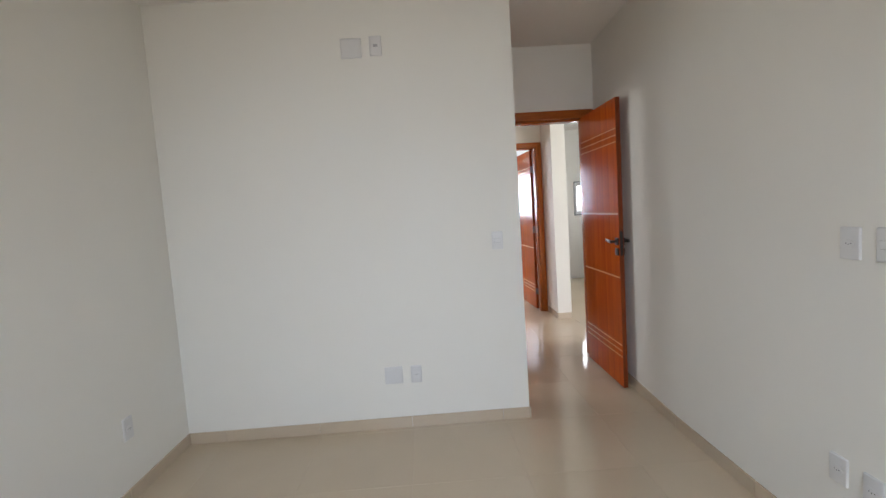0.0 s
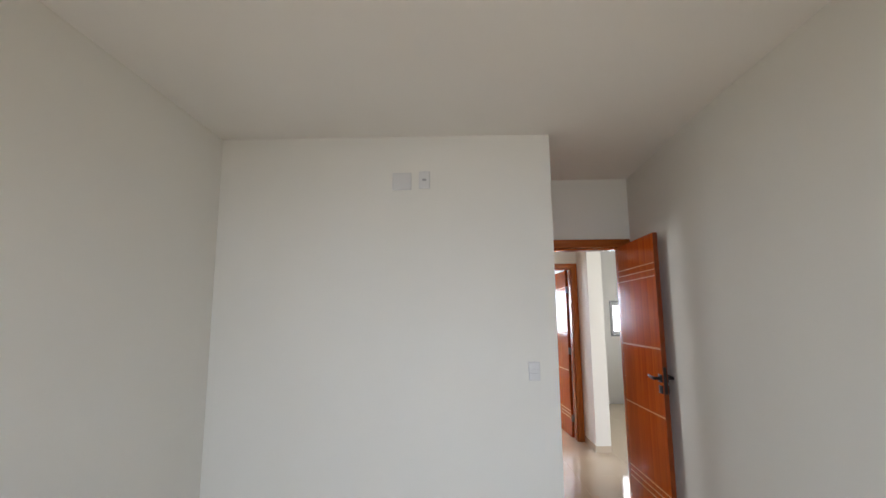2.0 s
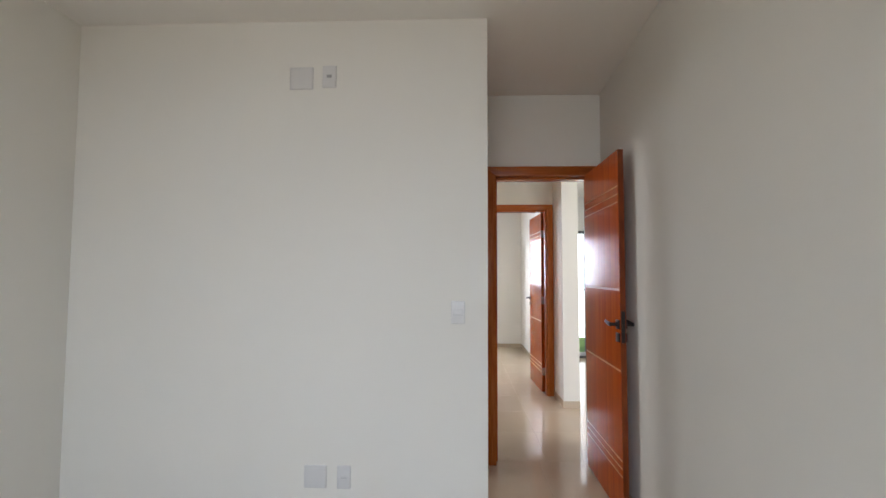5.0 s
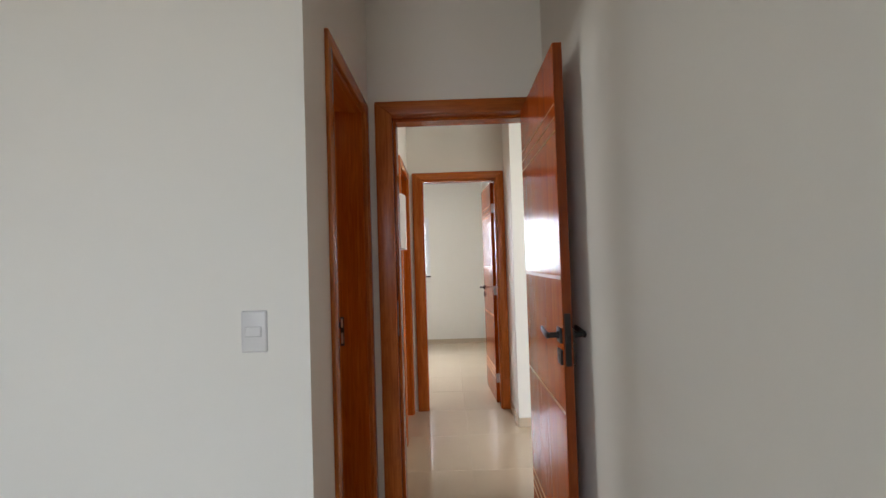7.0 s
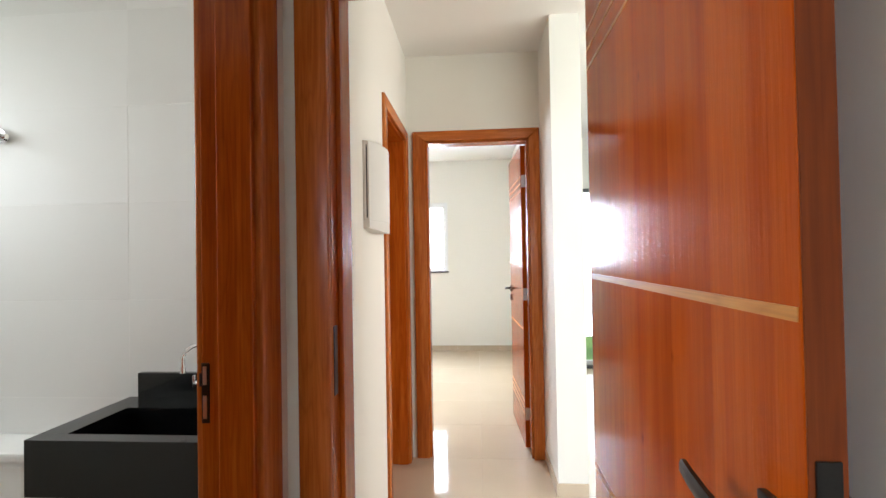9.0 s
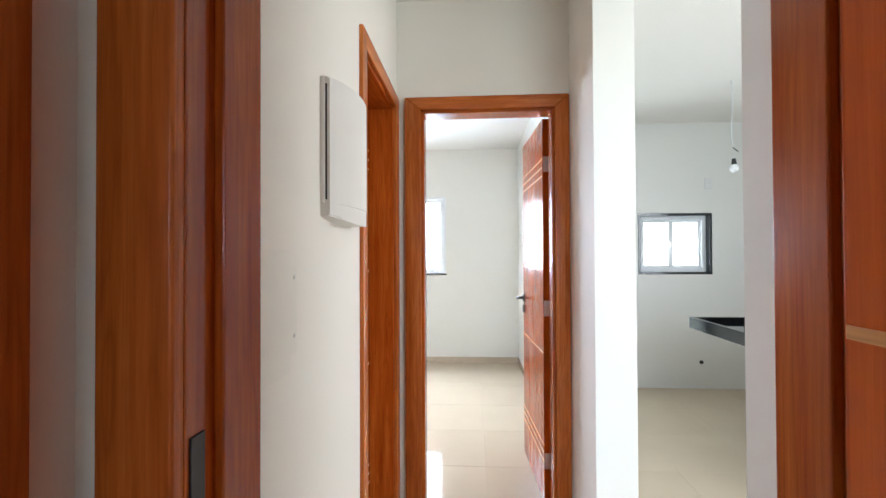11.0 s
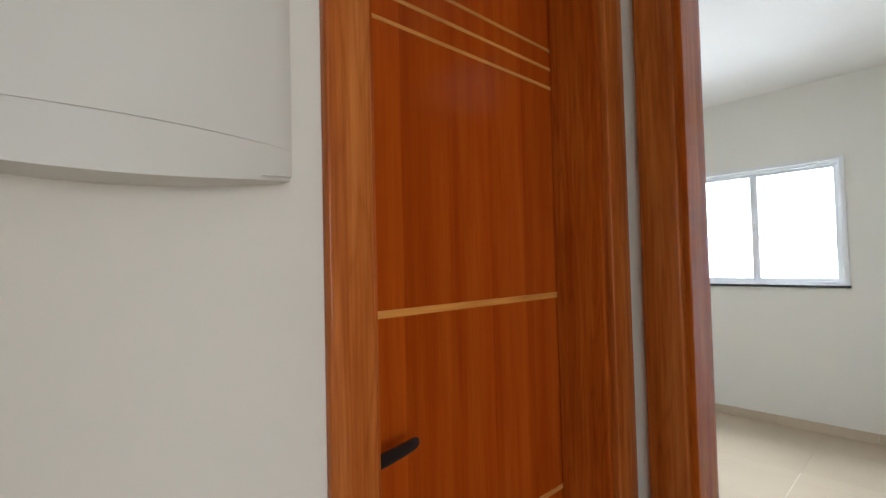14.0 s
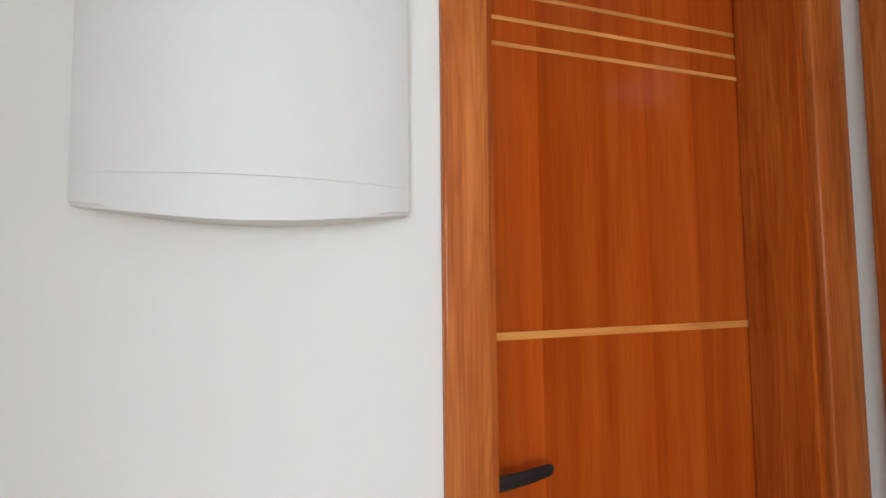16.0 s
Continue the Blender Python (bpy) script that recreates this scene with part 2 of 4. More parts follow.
def tube(bm, pts, r, seg=12):
    """A bent tube through the points."""
    pts = [Vector(p) for p in pts]
    rings = []
    up = Vector((0.3, 0.5, 0.8)).normalized()
    for i, p in enumerate(pts):
        d = (pts[min(i + 1, len(pts) - 1)] - pts[max(i - 1, 0)]).normalized()
        u = d.cross(up).normalized()
        w = d.cross(u)
        rings.append([bm.verts.new(p + r * (math.cos(k * math.tau / seg) * u + math.sin(k * math.tau / seg) * w)) for k in range(seg)])
    for a, b in zip(rings, rings[1:]):
        for k in range(seg):
            bm.faces.new((a[k], a[(k + 1) % seg], b[(k + 1) % seg], b[k]))
    bm.faces.new(rings[0][::-1])
    bm.faces.new(rings[-1])


def mesh_of(name, bm, material, smooth=False):
    bmesh.ops.recalc_face_normals(bm, faces=bm.faces)
    me = bpy.data.meshes.new(name)
    bm.to_mesh(me)
    bm.free()
    if material:
        me.materials.append(material)
    if smooth:
        for p in me.polygons:
            p.use_smooth = True
        me.set_sharp_from_angle(angle=radians(35))
    return me


def thing(name, at, label, category, group="", kind=""):
    """An empty at the base of a thing; its parts are made in world places."""
    ob = new(name)
    ob.empty_display_size = 0.05
    ob.location = at
    HOME[ob.name] = Matrix.Translation(at)
    return tagged(ob, label, category, group, kind)


def part(name, bm, material, parent, label="", smooth=False):
    ob = new(name, mesh_of(name, bm, material, smooth))
    ob.parent = parent
    ob.matrix_parent_inverse = HOME.get(parent.name, Matrix()).inverted()
    if label:
        tagged(ob, label)
    return ob


def solid(name, boxes, material, label, category, kind="structure", bevel=0.0):
    """One mesh of butted boxes."""
    bm = bmesh.new()
    for b in boxes:
        box(bm, *b, bevel=bevel)
    return tagged(new(name, mesh_of(name, bm, material)), label, category, "", kind)


def bx(parent, name, dims, material, bevel=0.0, label="", turn=None):
    bm = bmesh.new()
    box(bm, *dims, bevel=bevel)
    if turn is not None:
        bmesh.ops.transform(bm, matrix=turn, verts=bm.verts)
    return part(name, bm, material, parent, label)


# ---------------- plan ----------------
H1 = 2.73       # bedroom ceiling
H2 = 2.70       # hall, living room and second bedroom ceiling
XL, XR = -2.215, 0.825
XK0, YK0 = 0.832, -0.29   # where the long wall bends
YB = -3.60      # back wall of the bedroom
YD0, YD1 = 1.055, 1.205   # bedroom door wall
XH = 0.034      # hall's wall on the bathroom side
YF0, YF1 = 2.955, 3.105   # second bedroom's door wall
YW2 = 6.38      # second bedroom's window wall
XR2 = 1.00
YK = 5.375      # kitchen's window wall
XK = 3.757
YS = 1.453      # corner where the hall opens into the living room
YT = 1.50       # bathroom wall behind the washbasin
TOP = 2.95

solid("wall_1", [(XL - 0.15, -0.13, 0, 0.13, 0, TOP)], M_WALL, "white painted bedroom wall with sockets", "wall")
solid("wall_2", [(-0.13, 0, 0, 0.252, 0, TOP), (-0.13, 0, 0.252, 0.928, 2.123, TOP), (-0.13, 0, 0.928, YD1, 0, TOP)], M_WALL, "white painted passage wall beside the bathroom door", "wall")
solid("wall_3", [(0, 0.089, YD0, YD1, 0, TOP), (0.089, 0.859, YD0, YD1, 2.145, TOP), (0.859, 1.05, YD0, YD1, 0, TOP)], M_WALL, "white painted wall around the bedroom door", "wall")
solid("wall_4", [(XL - 0.15, XL, YB, 0, 0, TOP)], M_WALL, "white painted bedroom side wall", "wall")


def prism(bm, corners, z0, z1):
    lo = [bm.verts.new((x, y, z0)) for x, y in corners]
    hi = [bm.verts.new((x, y, z1)) for x, y in corners]
    bm.faces.new(lo[::-1])
    bm.faces.new(hi)
    for i in range(len(lo)):
        j = (i + 1) % len(lo)
        bm.faces.new((lo[i], lo[j], hi[j], hi[i]))


# the long wall runs a little out of square towards the passage
bm = bmesh.new()
prism(bm, [(XR, YB), (1.05, YB), (1.05, YD0), (0.90, YD0), (XK0, YK0)], 0, TOP)
tagged(new("wall_5", mesh_of("wall_5", bm, M_WALL)), "white painted long bedroom wall behind the open door", "wall", "", "structure")
solid("wall_6", [(XL - 0.15, -1.45, YB - 0.15, YB, 0, TOP), (0.25, 1.05, YB - 0.15, YB, 0, TOP), (-1.45, 0.25, YB - 0.15, YB, 0, 1.1), (-1.45, 0.25, YB - 0.15, YB, 2.25, TOP)],
      M_WALL, "white painted bedroom wall with the window", "wall")
solid("wall_7", [(-0.13, XH, YD1, 2.189, 0, TOP), (-0.13, XH, 2.189, 2.888, 2.143, TOP), (-0.13, XH, 2.888, YF0, 0, TOP)], M_HALL, "warm white painted hall wall with a distribution board", "wall")
solid("wall_8", [(-2.35, 0.131, YF0, YF1, 0, TOP), (0.131, 0.88, YF0, YF1, 2.150, TOP), (0.88, XR2 + 0.15, YF0, YF1, 0, TOP)], M_HALL, "warm white painted wall around the second bedroom door", "wall")
solid("wall_9", [(0.926, 1.093, 2.495, YF0, 0, TOP)], M_WALL, "white painted wall stub ending the hall", "wall")
solid("wall_10", [(XR2, XR2 + 0.15, YF1, YW2, 0, TOP)], M_WALL, "white painted wall beside the open door leaf", "wall")
solid("wall_11", [(-2.35, -1.07, YW2, YW2 + 0.15, 0, TOP), (0.06, XR2 + 0.15, YW2, YW2 + 0.15, 0, TOP), (-1.07, 0.06, YW2, YW2 + 0.15, 0, 1.128), (-1.07, 0.06, YW2, YW2 + 0.15, 2.075, TOP)],
      M_WALL, "white painted second bedroom wall with a window", "wall")
solid("wall_12", [(-2.35, -2.2, YF1, YW2, 0, TOP)], M_WALL, "white painted second bedroom side wall", "wall")
solid("wall_13", [(XR2 + 0.15, 1.20, YK, YK + 0.15, 0, TOP), (1.20, 1.965, YK, YK + 0.15, 2.11, TOP), (1.965, 2.12, YK, YK + 0.15, 0, TOP),
                  (2.12, 2.849, YK, YK + 0.15, 0, 1.154), (2.12, 2.849, YK, YK + 0.15, 1.777, TOP), (2.849, XK + 0.15, YK, YK + 0.15, 0, TOP)],
      M_KIT, "pale grey satin kitchen wall with window and glass door", "wall")
solid("wall_14", [(XK, XK + 0.15, -0.60, -0.05, 0, TOP), (XK, XK + 0.15, 1.95, YK, 0, TOP), (XK, XK + 0.15, -0.05, 1.95, 0, 0.95), (XK, XK + 0.15, -0.05, 1.95, 2.25, TOP)], M_KIT, "pale grey living room outer wall", "wall")
solid("wall_19", [(1.05, 1.35, -0.75, -0.60, 0, TOP), (3.65, XK + 0.15, -0.75, -0.60, 0, TOP), (1.35, 3.65, -0.75, -0.60, 2.4, TOP)], M_WALL, "white living room front wall with a wide opening", "wall")
solid("wall_15", [(0.92, 1.05, YD1, YS, 0, TOP)], M_WALL, "white painted wall beside the bedroom door, hall side", "wall")
solid("wall_16", [(-2.35, -0.13, YT, YT + 0.13, 0, TOP)], M_WALL, "bathroom wall behind the washbasin", "wall")
# out of view; the opening is assumed, only to let the bathroom lamp in
solid("wall_17", [(-2.35, -2.2, 0.13, 0.6, 0, TOP), (-2.35, -2.2, 1.3, YT, 0, TOP), (-2.35, -2.2, 0.6, 1.3, 0, 1.65), (-2.35, -2.2, 0.6, 1.3, 2.25, TOP)], M_TILE, "unseen bathroom outer wall with an added high opening for light", "wall")
solid("wall_18", [(-2.35, -2.2, YT + 0.13, YF0, 0, TOP)], M_WALL, "closed wall of the second bathroom", "wall")

solid("ceiling_1", [(XL - 0.15, 1.05, YB - 0.15, YD1 - 0.07, H1, TOP + 0.1)], M_CEIL, "smooth white plaster bedroom ceiling", "ceiling")
solid("ceiling_2", [(-2.35, XK + 0.15, YD1 - 0.07, YK + 0.15, H2, TOP + 0.1), (-2.35, XR2 + 0.15, YK + 0.15, YW2 + 0.15, H2, TOP + 0.1), (1.05, XK + 0.15, -0.75, YD1 - 0.07, H2, TOP + 0.1)], M_CEIL, "smooth white plaster hall ceiling", "ceiling")
ground = solid("ground", [(-400, 400, -400, 400, -0.16, -0.10)], M_GRASS, "green grass lawn round the house", "ground")


# ---------------- baseboards ----------------
def baseboard(x0, x1, y0, y1, piece=0.6, first=0.0):
    """A low strip of floor tile along a wall, in pieces."""
    along_x = abs(x1 - x0) > abs(y1 - y0)
    a, b = (x0, x1) if along_x else (y0, y1)
    ob = thing("baseboard", ((x0 + x1) / 2, (y0 + y1) / 2, 0), "low beige porcelain tile baseboard along the wall", "baseboard", kind="structure")
    p = a
    q = a + (first or piece)
    while p < b - 0.005:
        q = min(q, b)
        d = (p + 0.0012, q - 0.0012, y0, y1, 0, 0.072) if along_x else (x0, x1, p + 0.0012, q - 0.0012, 0, 0.072)
        bx(ob, "baseboard_tile", d, M_BASE, 0.0015)
        p, q = q, q + piece
    return ob


T = 0.010
baseboard(XL + T, 0, -T, 0, 0.6, 0.23)
baseboard(XL, XL + T, YB, 0)
skirt = thing("baseboard", (XR, -1.2, 0), "low beige porcelain tile baseboard along the long wall", "baseboard", kind="structure")
for (xa, ya), (xb, yb), n in (((XR, YB), (XK0, YK0), 5), ((XK0, YK0), (0.90, YD0), 2)):
    for k in range(n):
        f0, f1 = k / n, (k + 1) / n - 0.002
        p, q = (xa + (xb - xa) * f0, ya + (yb - ya) * f0), (xa + (xb - xa) * f1, ya + (yb - ya) * f1)
        bm = bmesh.new()
        prism(bm, [(p[0] - T, p[1]), (p[0] + 0.004, p[1]), (q[0] + 0.004, q[1]), (q[0] - T, q[1])], 0, 0.072)
        part("baseboard_tile", bm, M_BASE, skirt)
baseboard(0, T, -T, 0.222)
baseboard(0.926, 1.093, 2.495 - T, 2.495)
baseboard(0.926 - T, 0.926, 2.495 - T, YF0 - 0.021)
baseboard(XH, XH + T, YD1 + 0.03, 2.14)
baseboard(XR2 - T, XR2, YF1 + 0.02, YW2)
baseboard(-2.2, XR2 - T, YW2 - T, YW2)
baseboard(0.92 - T, 0.92, YD1 + 0.021, YS)
baseboard(0.92 - T, 1.05, YS, YS + T)


# ---------------- doors ----------------
def door_frame(ob, m, u0, u1, top, depth, cw, ct=0.019, axis="x", head=None, stop=None, cw2=None):
    """Jambs, head, stops and casings of an opening u0..u1, from v=0 to v=depth, placed by m."""
    w = M_WX if axis == "x" else M_WY
    jt = 0.032
    ch = cw if head is None else head
    cr = cw if cw2 is None else cw2

    def b(name, d, mat, bev=0.003):
        bx(ob, name, d, mat, bev, turn=m)
    b("jamb", (u0 - jt, u0, 0, depth, 0, top), M_WZ)
    b("jamb", (u1, u1 + jt, 0, depth, 0, top), M_WZ)
    b("head_jamb", (u0 - jt, u1 + jt, 0.001, depth - 0.001, top, top + jt), w)
    s0, s1 = stop or (0.055, depth - 0.002)
    b("door_stop", (u0 - 0.001, u0 + 0.013, s0, s1, 0, top), M_WZ)
    b("door_stop", (u1 - 0.013, u1 + 0.001, s0, s1, 0, top), M_WZ)
    b("door_stop", (u0 + 0.013, u1 - 0.013, s0, s1, top - 0.013, top + 0.001), w)
    def mitred(name, outline, v0, v1, mat):
        bm = bmesh.new()
        near = [bm.verts.new((u, v0, z)) for u, z in outline]
        far = [bm.verts.new((u, v1, z)) for u, z in outline]
        bm.faces.new(near)
        bm.faces.new(far[::-1])
        for i in range(4):
            j = (i + 1) % 4
            bm.faces.new((near[i], far[i], far[j], near[j]))
        bmesh.ops.bevel(bm, geom=list(bm.edges), offset=0.0045, segments=3, affect='EDGES', profile=0.55)
        bmesh.ops.transform(bm, matrix=m, verts=bm.verts)
        part(name, bm, mat, ob, "", True)

    g = 0.0006
    for v0, v1 in ((-ct, 0.0025), (depth - 0.0025, depth + ct)):
        mitred("casing", [(u0 - cw, 0), (u0 - 0.001, 0), (u0 - 0.001, top + 0.001), (u0 - cw, top + ch - g)], v0, v1, M_CZ)
        mitred("casing", [(u1 + 0.001, 0), (u1 + cr, 0), (u1 + cr, top + ch - g), (u1 + 0.001, top + 0.001)], v0, v1, M_CZ)
        mitred("head_casing", [(u0 - 0.001 + g, top + 0.0016), (u1 + 0.001 - g, top + 0.0016), (u1 + cr - g, top + ch), (u0 - cw + g, top + ch)], v0, v1, M_CX if axis == "x" else M_CY)


def flat_bar(bm, stations):
    """A bar of oblong section through (point, half thickness, half height) stations, lying in a level plane."""
    rings = []
    for i, (p, th, hh) in enumerate(stations):
        d = Vector(stations[min(i + 1, len(stations) - 1)][0]) - Vector(stations[max(i - 1, 0)][0])
        n = Vector((-d.y, d.x, 0)).normalized()
        c = 0.45
        sec = ((1, c), (c, 1), (-c, 1), (-1, c), (-1, -c), (-c, -1), (c, -1), (1, -c))
        rings.append([bm.verts.new(Vector(p) + n * th * k + Vector((0, 0, hh * q))) for k, q in sec])
    for a, b in zip(rings, rings[1:]):
        for k in range(8):
            bm.faces.new((a[k], a[(k + 1) % 8], b[(k + 1) % 8], b[k]))
    bm.faces.new(rings[0][::-1])
    bm.faces.new(rings[-1])


def lever(m, p, out, along, leaf):
    """A flat lever on a square rose, with a square key rose and its keyhole below."""
    x, y, z = p
    o, a = out, along

    def rose(bm, zc):
        box(bm, x - 0.026, x + 0.026, min(y, y + o * 0.009), max(y, y + o * 0.009), zc - 0.026, zc + 0.026, 0.003)
    bm = bmesh.new()
    rose(bm, z)
    rod(bm, (x, y + o * 0.006, z), (x, y + o * 0.016, z), 0.014, 0.012)
    rod(bm, (x, y + o * 0.014, z), (x, y + o * 0.040, z), 0.0095)
    flat_bar(bm, [((x + a * u, y + o * v, z + h), th, hh) for u, v, h, th, hh in (
        (-0.012, 0.046, 0.0, 0.006, 0.009), (-0.004, 0.047, 0.0, 0.008, 0.011), (0.012, 0.048, 0.001, 0.0075, 0.011), (0.04, 0.048, 0.003, 0.006, 0.0105),
        (0.075, 0.047, 0.007, 0.0055, 0.010), (0.1, 0.045, 0.010, 0.005, 0.009), (0.106, 0.044, 0.011, 0.003, 0.006))])
    bmesh.ops.transform(bm, matrix=m, verts=bm.verts)
    part("handle", bm, M_BRONZE, leaf, "dark bronze flat lever handle on a square rose", True)
    bm = bmesh.new()
    rose(bm, z - 0.074)
    bmesh.ops.transform(bm, matrix=m, verts=bm.verts)
    part("key_rose", bm, M_BRONZE, leaf, "dark bronze square key rose", True)
    # black inlay on the rose paints the dark inside of the keyhole
    bm = bmesh.new()
    rod(bm, (x, y + o * 0.0085, z - 0.070), (x, y + o * 0.0096, z - 0.070), 0.0042, seg=12)
    box(bm, x - 0.0018, x + 0.0018, min(y + o * 0.0085, y + o * 0.0096), max(y + o * 0.0085, y + o * 0.0096), z - 0.084, z - 0.071)
    bmesh.ops.transform(bm, matrix=m, verts=bm.verts)
    part("keyhole", bm, M_SLOT, leaf)


def door_leaf(ob, m, width, height, zk, handle=True, hinge_side=-1, inlay=M_INLAY, thick=0.035, hz=1.068):
    """A veneered leaf: hinge line at u=0, thickness 0..thick along v, with inlaid strips on both faces."""
    bm = bmesh.new()
    box(bm, 0, width, 0, thick, 0.008, height, 0.002)
    bmesh.ops.transform(bm, matrix=m, verts=bm.verts)
    leaf = part("leaf", bm, M_LEAF, ob, "reddish brown varnished veneer leaf with pale inlaid lines")
    for z, h in ((1.890, 0.0075), (1.843, 0.0075), (1.796, 0.0075), (1.287, 0.013), (0.826, 0.011), (0.325, 0.010), (0.282, 0.010), (0.238, 0.010)):
        for v0, v1 in ((-0.0012, 0.002), (thick - 0.002, thick + 0.0012)):
            bx(leaf, "inlay_strip", (0.004, width - 0.004, v0, v1, z * zk - h / 2, z * zk + h / 2), inlay, 0, turn=m)
    # thin strip whose dark colour also carries the edge's shade
    bx(leaf, "edge_lipping", (width - 0.001, width + 0.0012, 0.0008, thick - 0.0008, 0.010, height - 0.002), M_EDGE, 0, "darker solid wood edge lipping, its weak light put into the colour too", turn=m)
    if handle:
        for v, o in ((0.0, -1), (thick, 1)):
            lever(m, (width - 0.031, v, hz * zk), o, -1, leaf)
        bm = bmesh.new()
        box(bm, width - 0.001, width + 0.0032, 0.006, thick - 0.006, 0.985 * zk, 1.165 * zk, 0.001)
        box(bm, width + 0.001, width + 0.009, 0.011, thick - 0.011, 1.065 * zk, 1.09 * zk, 0.002)
        bmesh.ops.transform(bm, matrix=m, verts=bm.verts)
        part("latch_plate", bm, M_BRONZE, leaf, "dark bronze latch plate")
    for z in (0.24, 1.07, 1.86):
        bm = bmesh.new()
        v = -0.006 if hinge_side < 0 else thick + 0.006
        rod(bm, (-0.002, v, z * zk - 0.045), (-0.002, v, z * zk + 0.045), 0.0065, seg=12)
        box(bm, -0.003, -0.0005, min(v, 0.003), max(v, thick - 0.003), z * zk - 0.042, z * zk + 0.042)
        bmesh.ops.transform(bm, matrix=m, verts=bm.verts)
        part("hinge", bm, M_STEEL, leaf, "brushed steel butt hinge", True)
    return leaf


# bedroom door, swung back along the long wall
d1 = thing("door_1", (0.45, YD0, 0), "reddish hardwood bedroom door standing wide open along the wall", "door", kind="structure")
door_frame(d1, pose(0, YD0, 0), 0.122, 0.826, 2.112, YD1 - YD0, 0.086, axis="x", head=0.072, cw2=0.066)
door_leaf(d1, Matrix.Translation((0.777, YD0 - 0.010, 0.006)) @ pose(0, 0, 0, 0, 0, -90.5), 0.735, 2.104, 1.0, hinge_side=1, thick=0.033, hz=1.088)
sp = bmesh.new()
box(sp, 0.120, 0.1245, YD0 + 0.008, YD0 + 0.034, 0.99, 1.17, 0.001)
part("strike_plate", sp, M_BRONZE, d1, "dark bronze strike plate")

# bathroom door off the passage: frame, leaf folded back inside
swap = Matrix(((0, 1, 0, 0), (1, 0, 0, 0), (0, 0, 1, 0), (0, 0, 0, 1)))
d2 = thing("door_2", (0, 0.65, 0), "reddish hardwood bathroom door frame, its leaf open inwards", "door", kind="structure")
door_frame(d2, Matrix.Translation((-0.13, 0, 0)) @ swap, 0.285, 0.895, 2.09, 0.13, 0.058, ct=0.014, axis="y", stop=(0.045, 0.128), cw2=0.098)
door_leaf(d2, Matrix.Translation((-0.155, 0.289, 0)) @ pose(0, 0, 0, 0, 0, 178), 0.608, 2.08, 1.0)
sp = bmesh.new()
box(sp, -0.1295, -0.1115, 0.8925, 0.897, 0.980, 1.115, 0.001)
box(sp, -0.135, -0.1285, 0.8925, 0.896, 1.062, 1.092, 0.001)
plate = part("strike_plate", sp, M_BRONZE, d2, "dark bronze strike plate in the jamb")
for z0, z1 in ((1.066, 1.108), (0.990, 1.042)):
    bx(plate, "latch_recess", (-0.126, -0.117, 0.8915, 0.893, z0, z1), M_STEEL, 0.0005, "bright metal latch recess")

# closed bathroom door in the hall
d3 = thing("door_3", (0, 2.54, 0), "reddish hardwood hall bathroom door, closed in a deep frame", "door", kind="structure")
door_frame(d3, Matrix.Translation((-0.13, 0, 0)) @ swap, 2.222, 2.855, 2.11, XH + 0.13, 0.068, ct=0.015, axis="y", stop=(0.0385, 0.162), head=0.068, cw2=0.087)
door_leaf(d3, Matrix.Translation((-0.093, 2.851, 0)) @ pose(0, 0, 0, 0, 0, -90) @ Matrix.Translation((0, -0.035, 0)), 0.625, 2.10, 1.0)

# second bedroom's door, swung in
d4 = thing("door_4", (0.53, YF0, 0), "reddish hardwood second bedroom door, open against the room's side", "door", kind="structure")
door_frame(d4, pose(0, YF0, 0), 0.163, 0.848, 2.118, YF1 - YF0, 0.086, axis="x", head=0.068, stop=(0.002, 0.11), cw2=0.074)
door_leaf(d4, Matrix.Translation((0.846, YF1 + 0.010, 0)) @ pose(0, 0, 0, 0, 0, 92.8), 0.675, 2.11, 1.0, hinge_side=-1)


# ---------------- windows ----------------
def sliding_window(ob, x0, x1, z0, z1, y, fr, mat, panes=2, latch=True):
    """An aluminium frame with sliding sashes and glass in the plane y."""
    bx(ob, "window_frame", (x0, x0 + fr, y - 0.03, y + 0.05, z0, z1), mat, 0.002)
    bx(ob, "window_frame", (x1 - fr, x1, y - 0.03, y + 0.05, z0, z1), mat, 0.002)
    bx(ob, "window_frame", (x0 + fr, x1 - fr, y - 0.03, y + 0.05, z1 - fr, z1), mat, 0.002)
    bx(ob, "window_frame", (x0 + fr, x1 - fr, y - 0.03, y + 0.05, z0, z0 + fr), mat, 0.002)
    w = (x1 - x0 - 2 * fr) / panes
    for i in range(panes):
        a, b, v = x0 + fr + i * w, x0 + fr + (i + 1) * w, y + 0.012 * (i % 2)
        s = 0.024
        bm = bmesh.new()
        box(bm, a, a + s, v - 0.011, v + 0.011, z0 + fr, z1 - fr)
        box(bm, b - s, b, v - 0.011, v + 0.011, z0 + fr, z1 - fr)
        box(bm, a + s, b - s, v - 0.011, v + 0.011, z0 + fr, z0 + fr + s)
        box(bm, a + s, b - s, v - 0.011, v + 0.011, z1 - fr - s, z1 - fr)
        sash = part("sash", bm, mat, ob)
        bm = bmesh.new()
        box(bm, a + s, b - s, v - 0.003, v + 0.003, z0 + fr + s, z1 - fr - s)
        g = part("pane", bm, M_GLASS, sash)
        g.visible_shadow = False
    if latch:
        bm = bmesh.new()
        zc = (z0 + z1) / 2
        box(bm, (x0 + x1) / 2 - 0.018, (x0 + x1) / 2 + 0.006, y - 0.03, y - 0.010, zc - 0.03, zc + 0.03, 0.004)
        part("latch", bm, M_STEEL, ob, "small metal window latch")


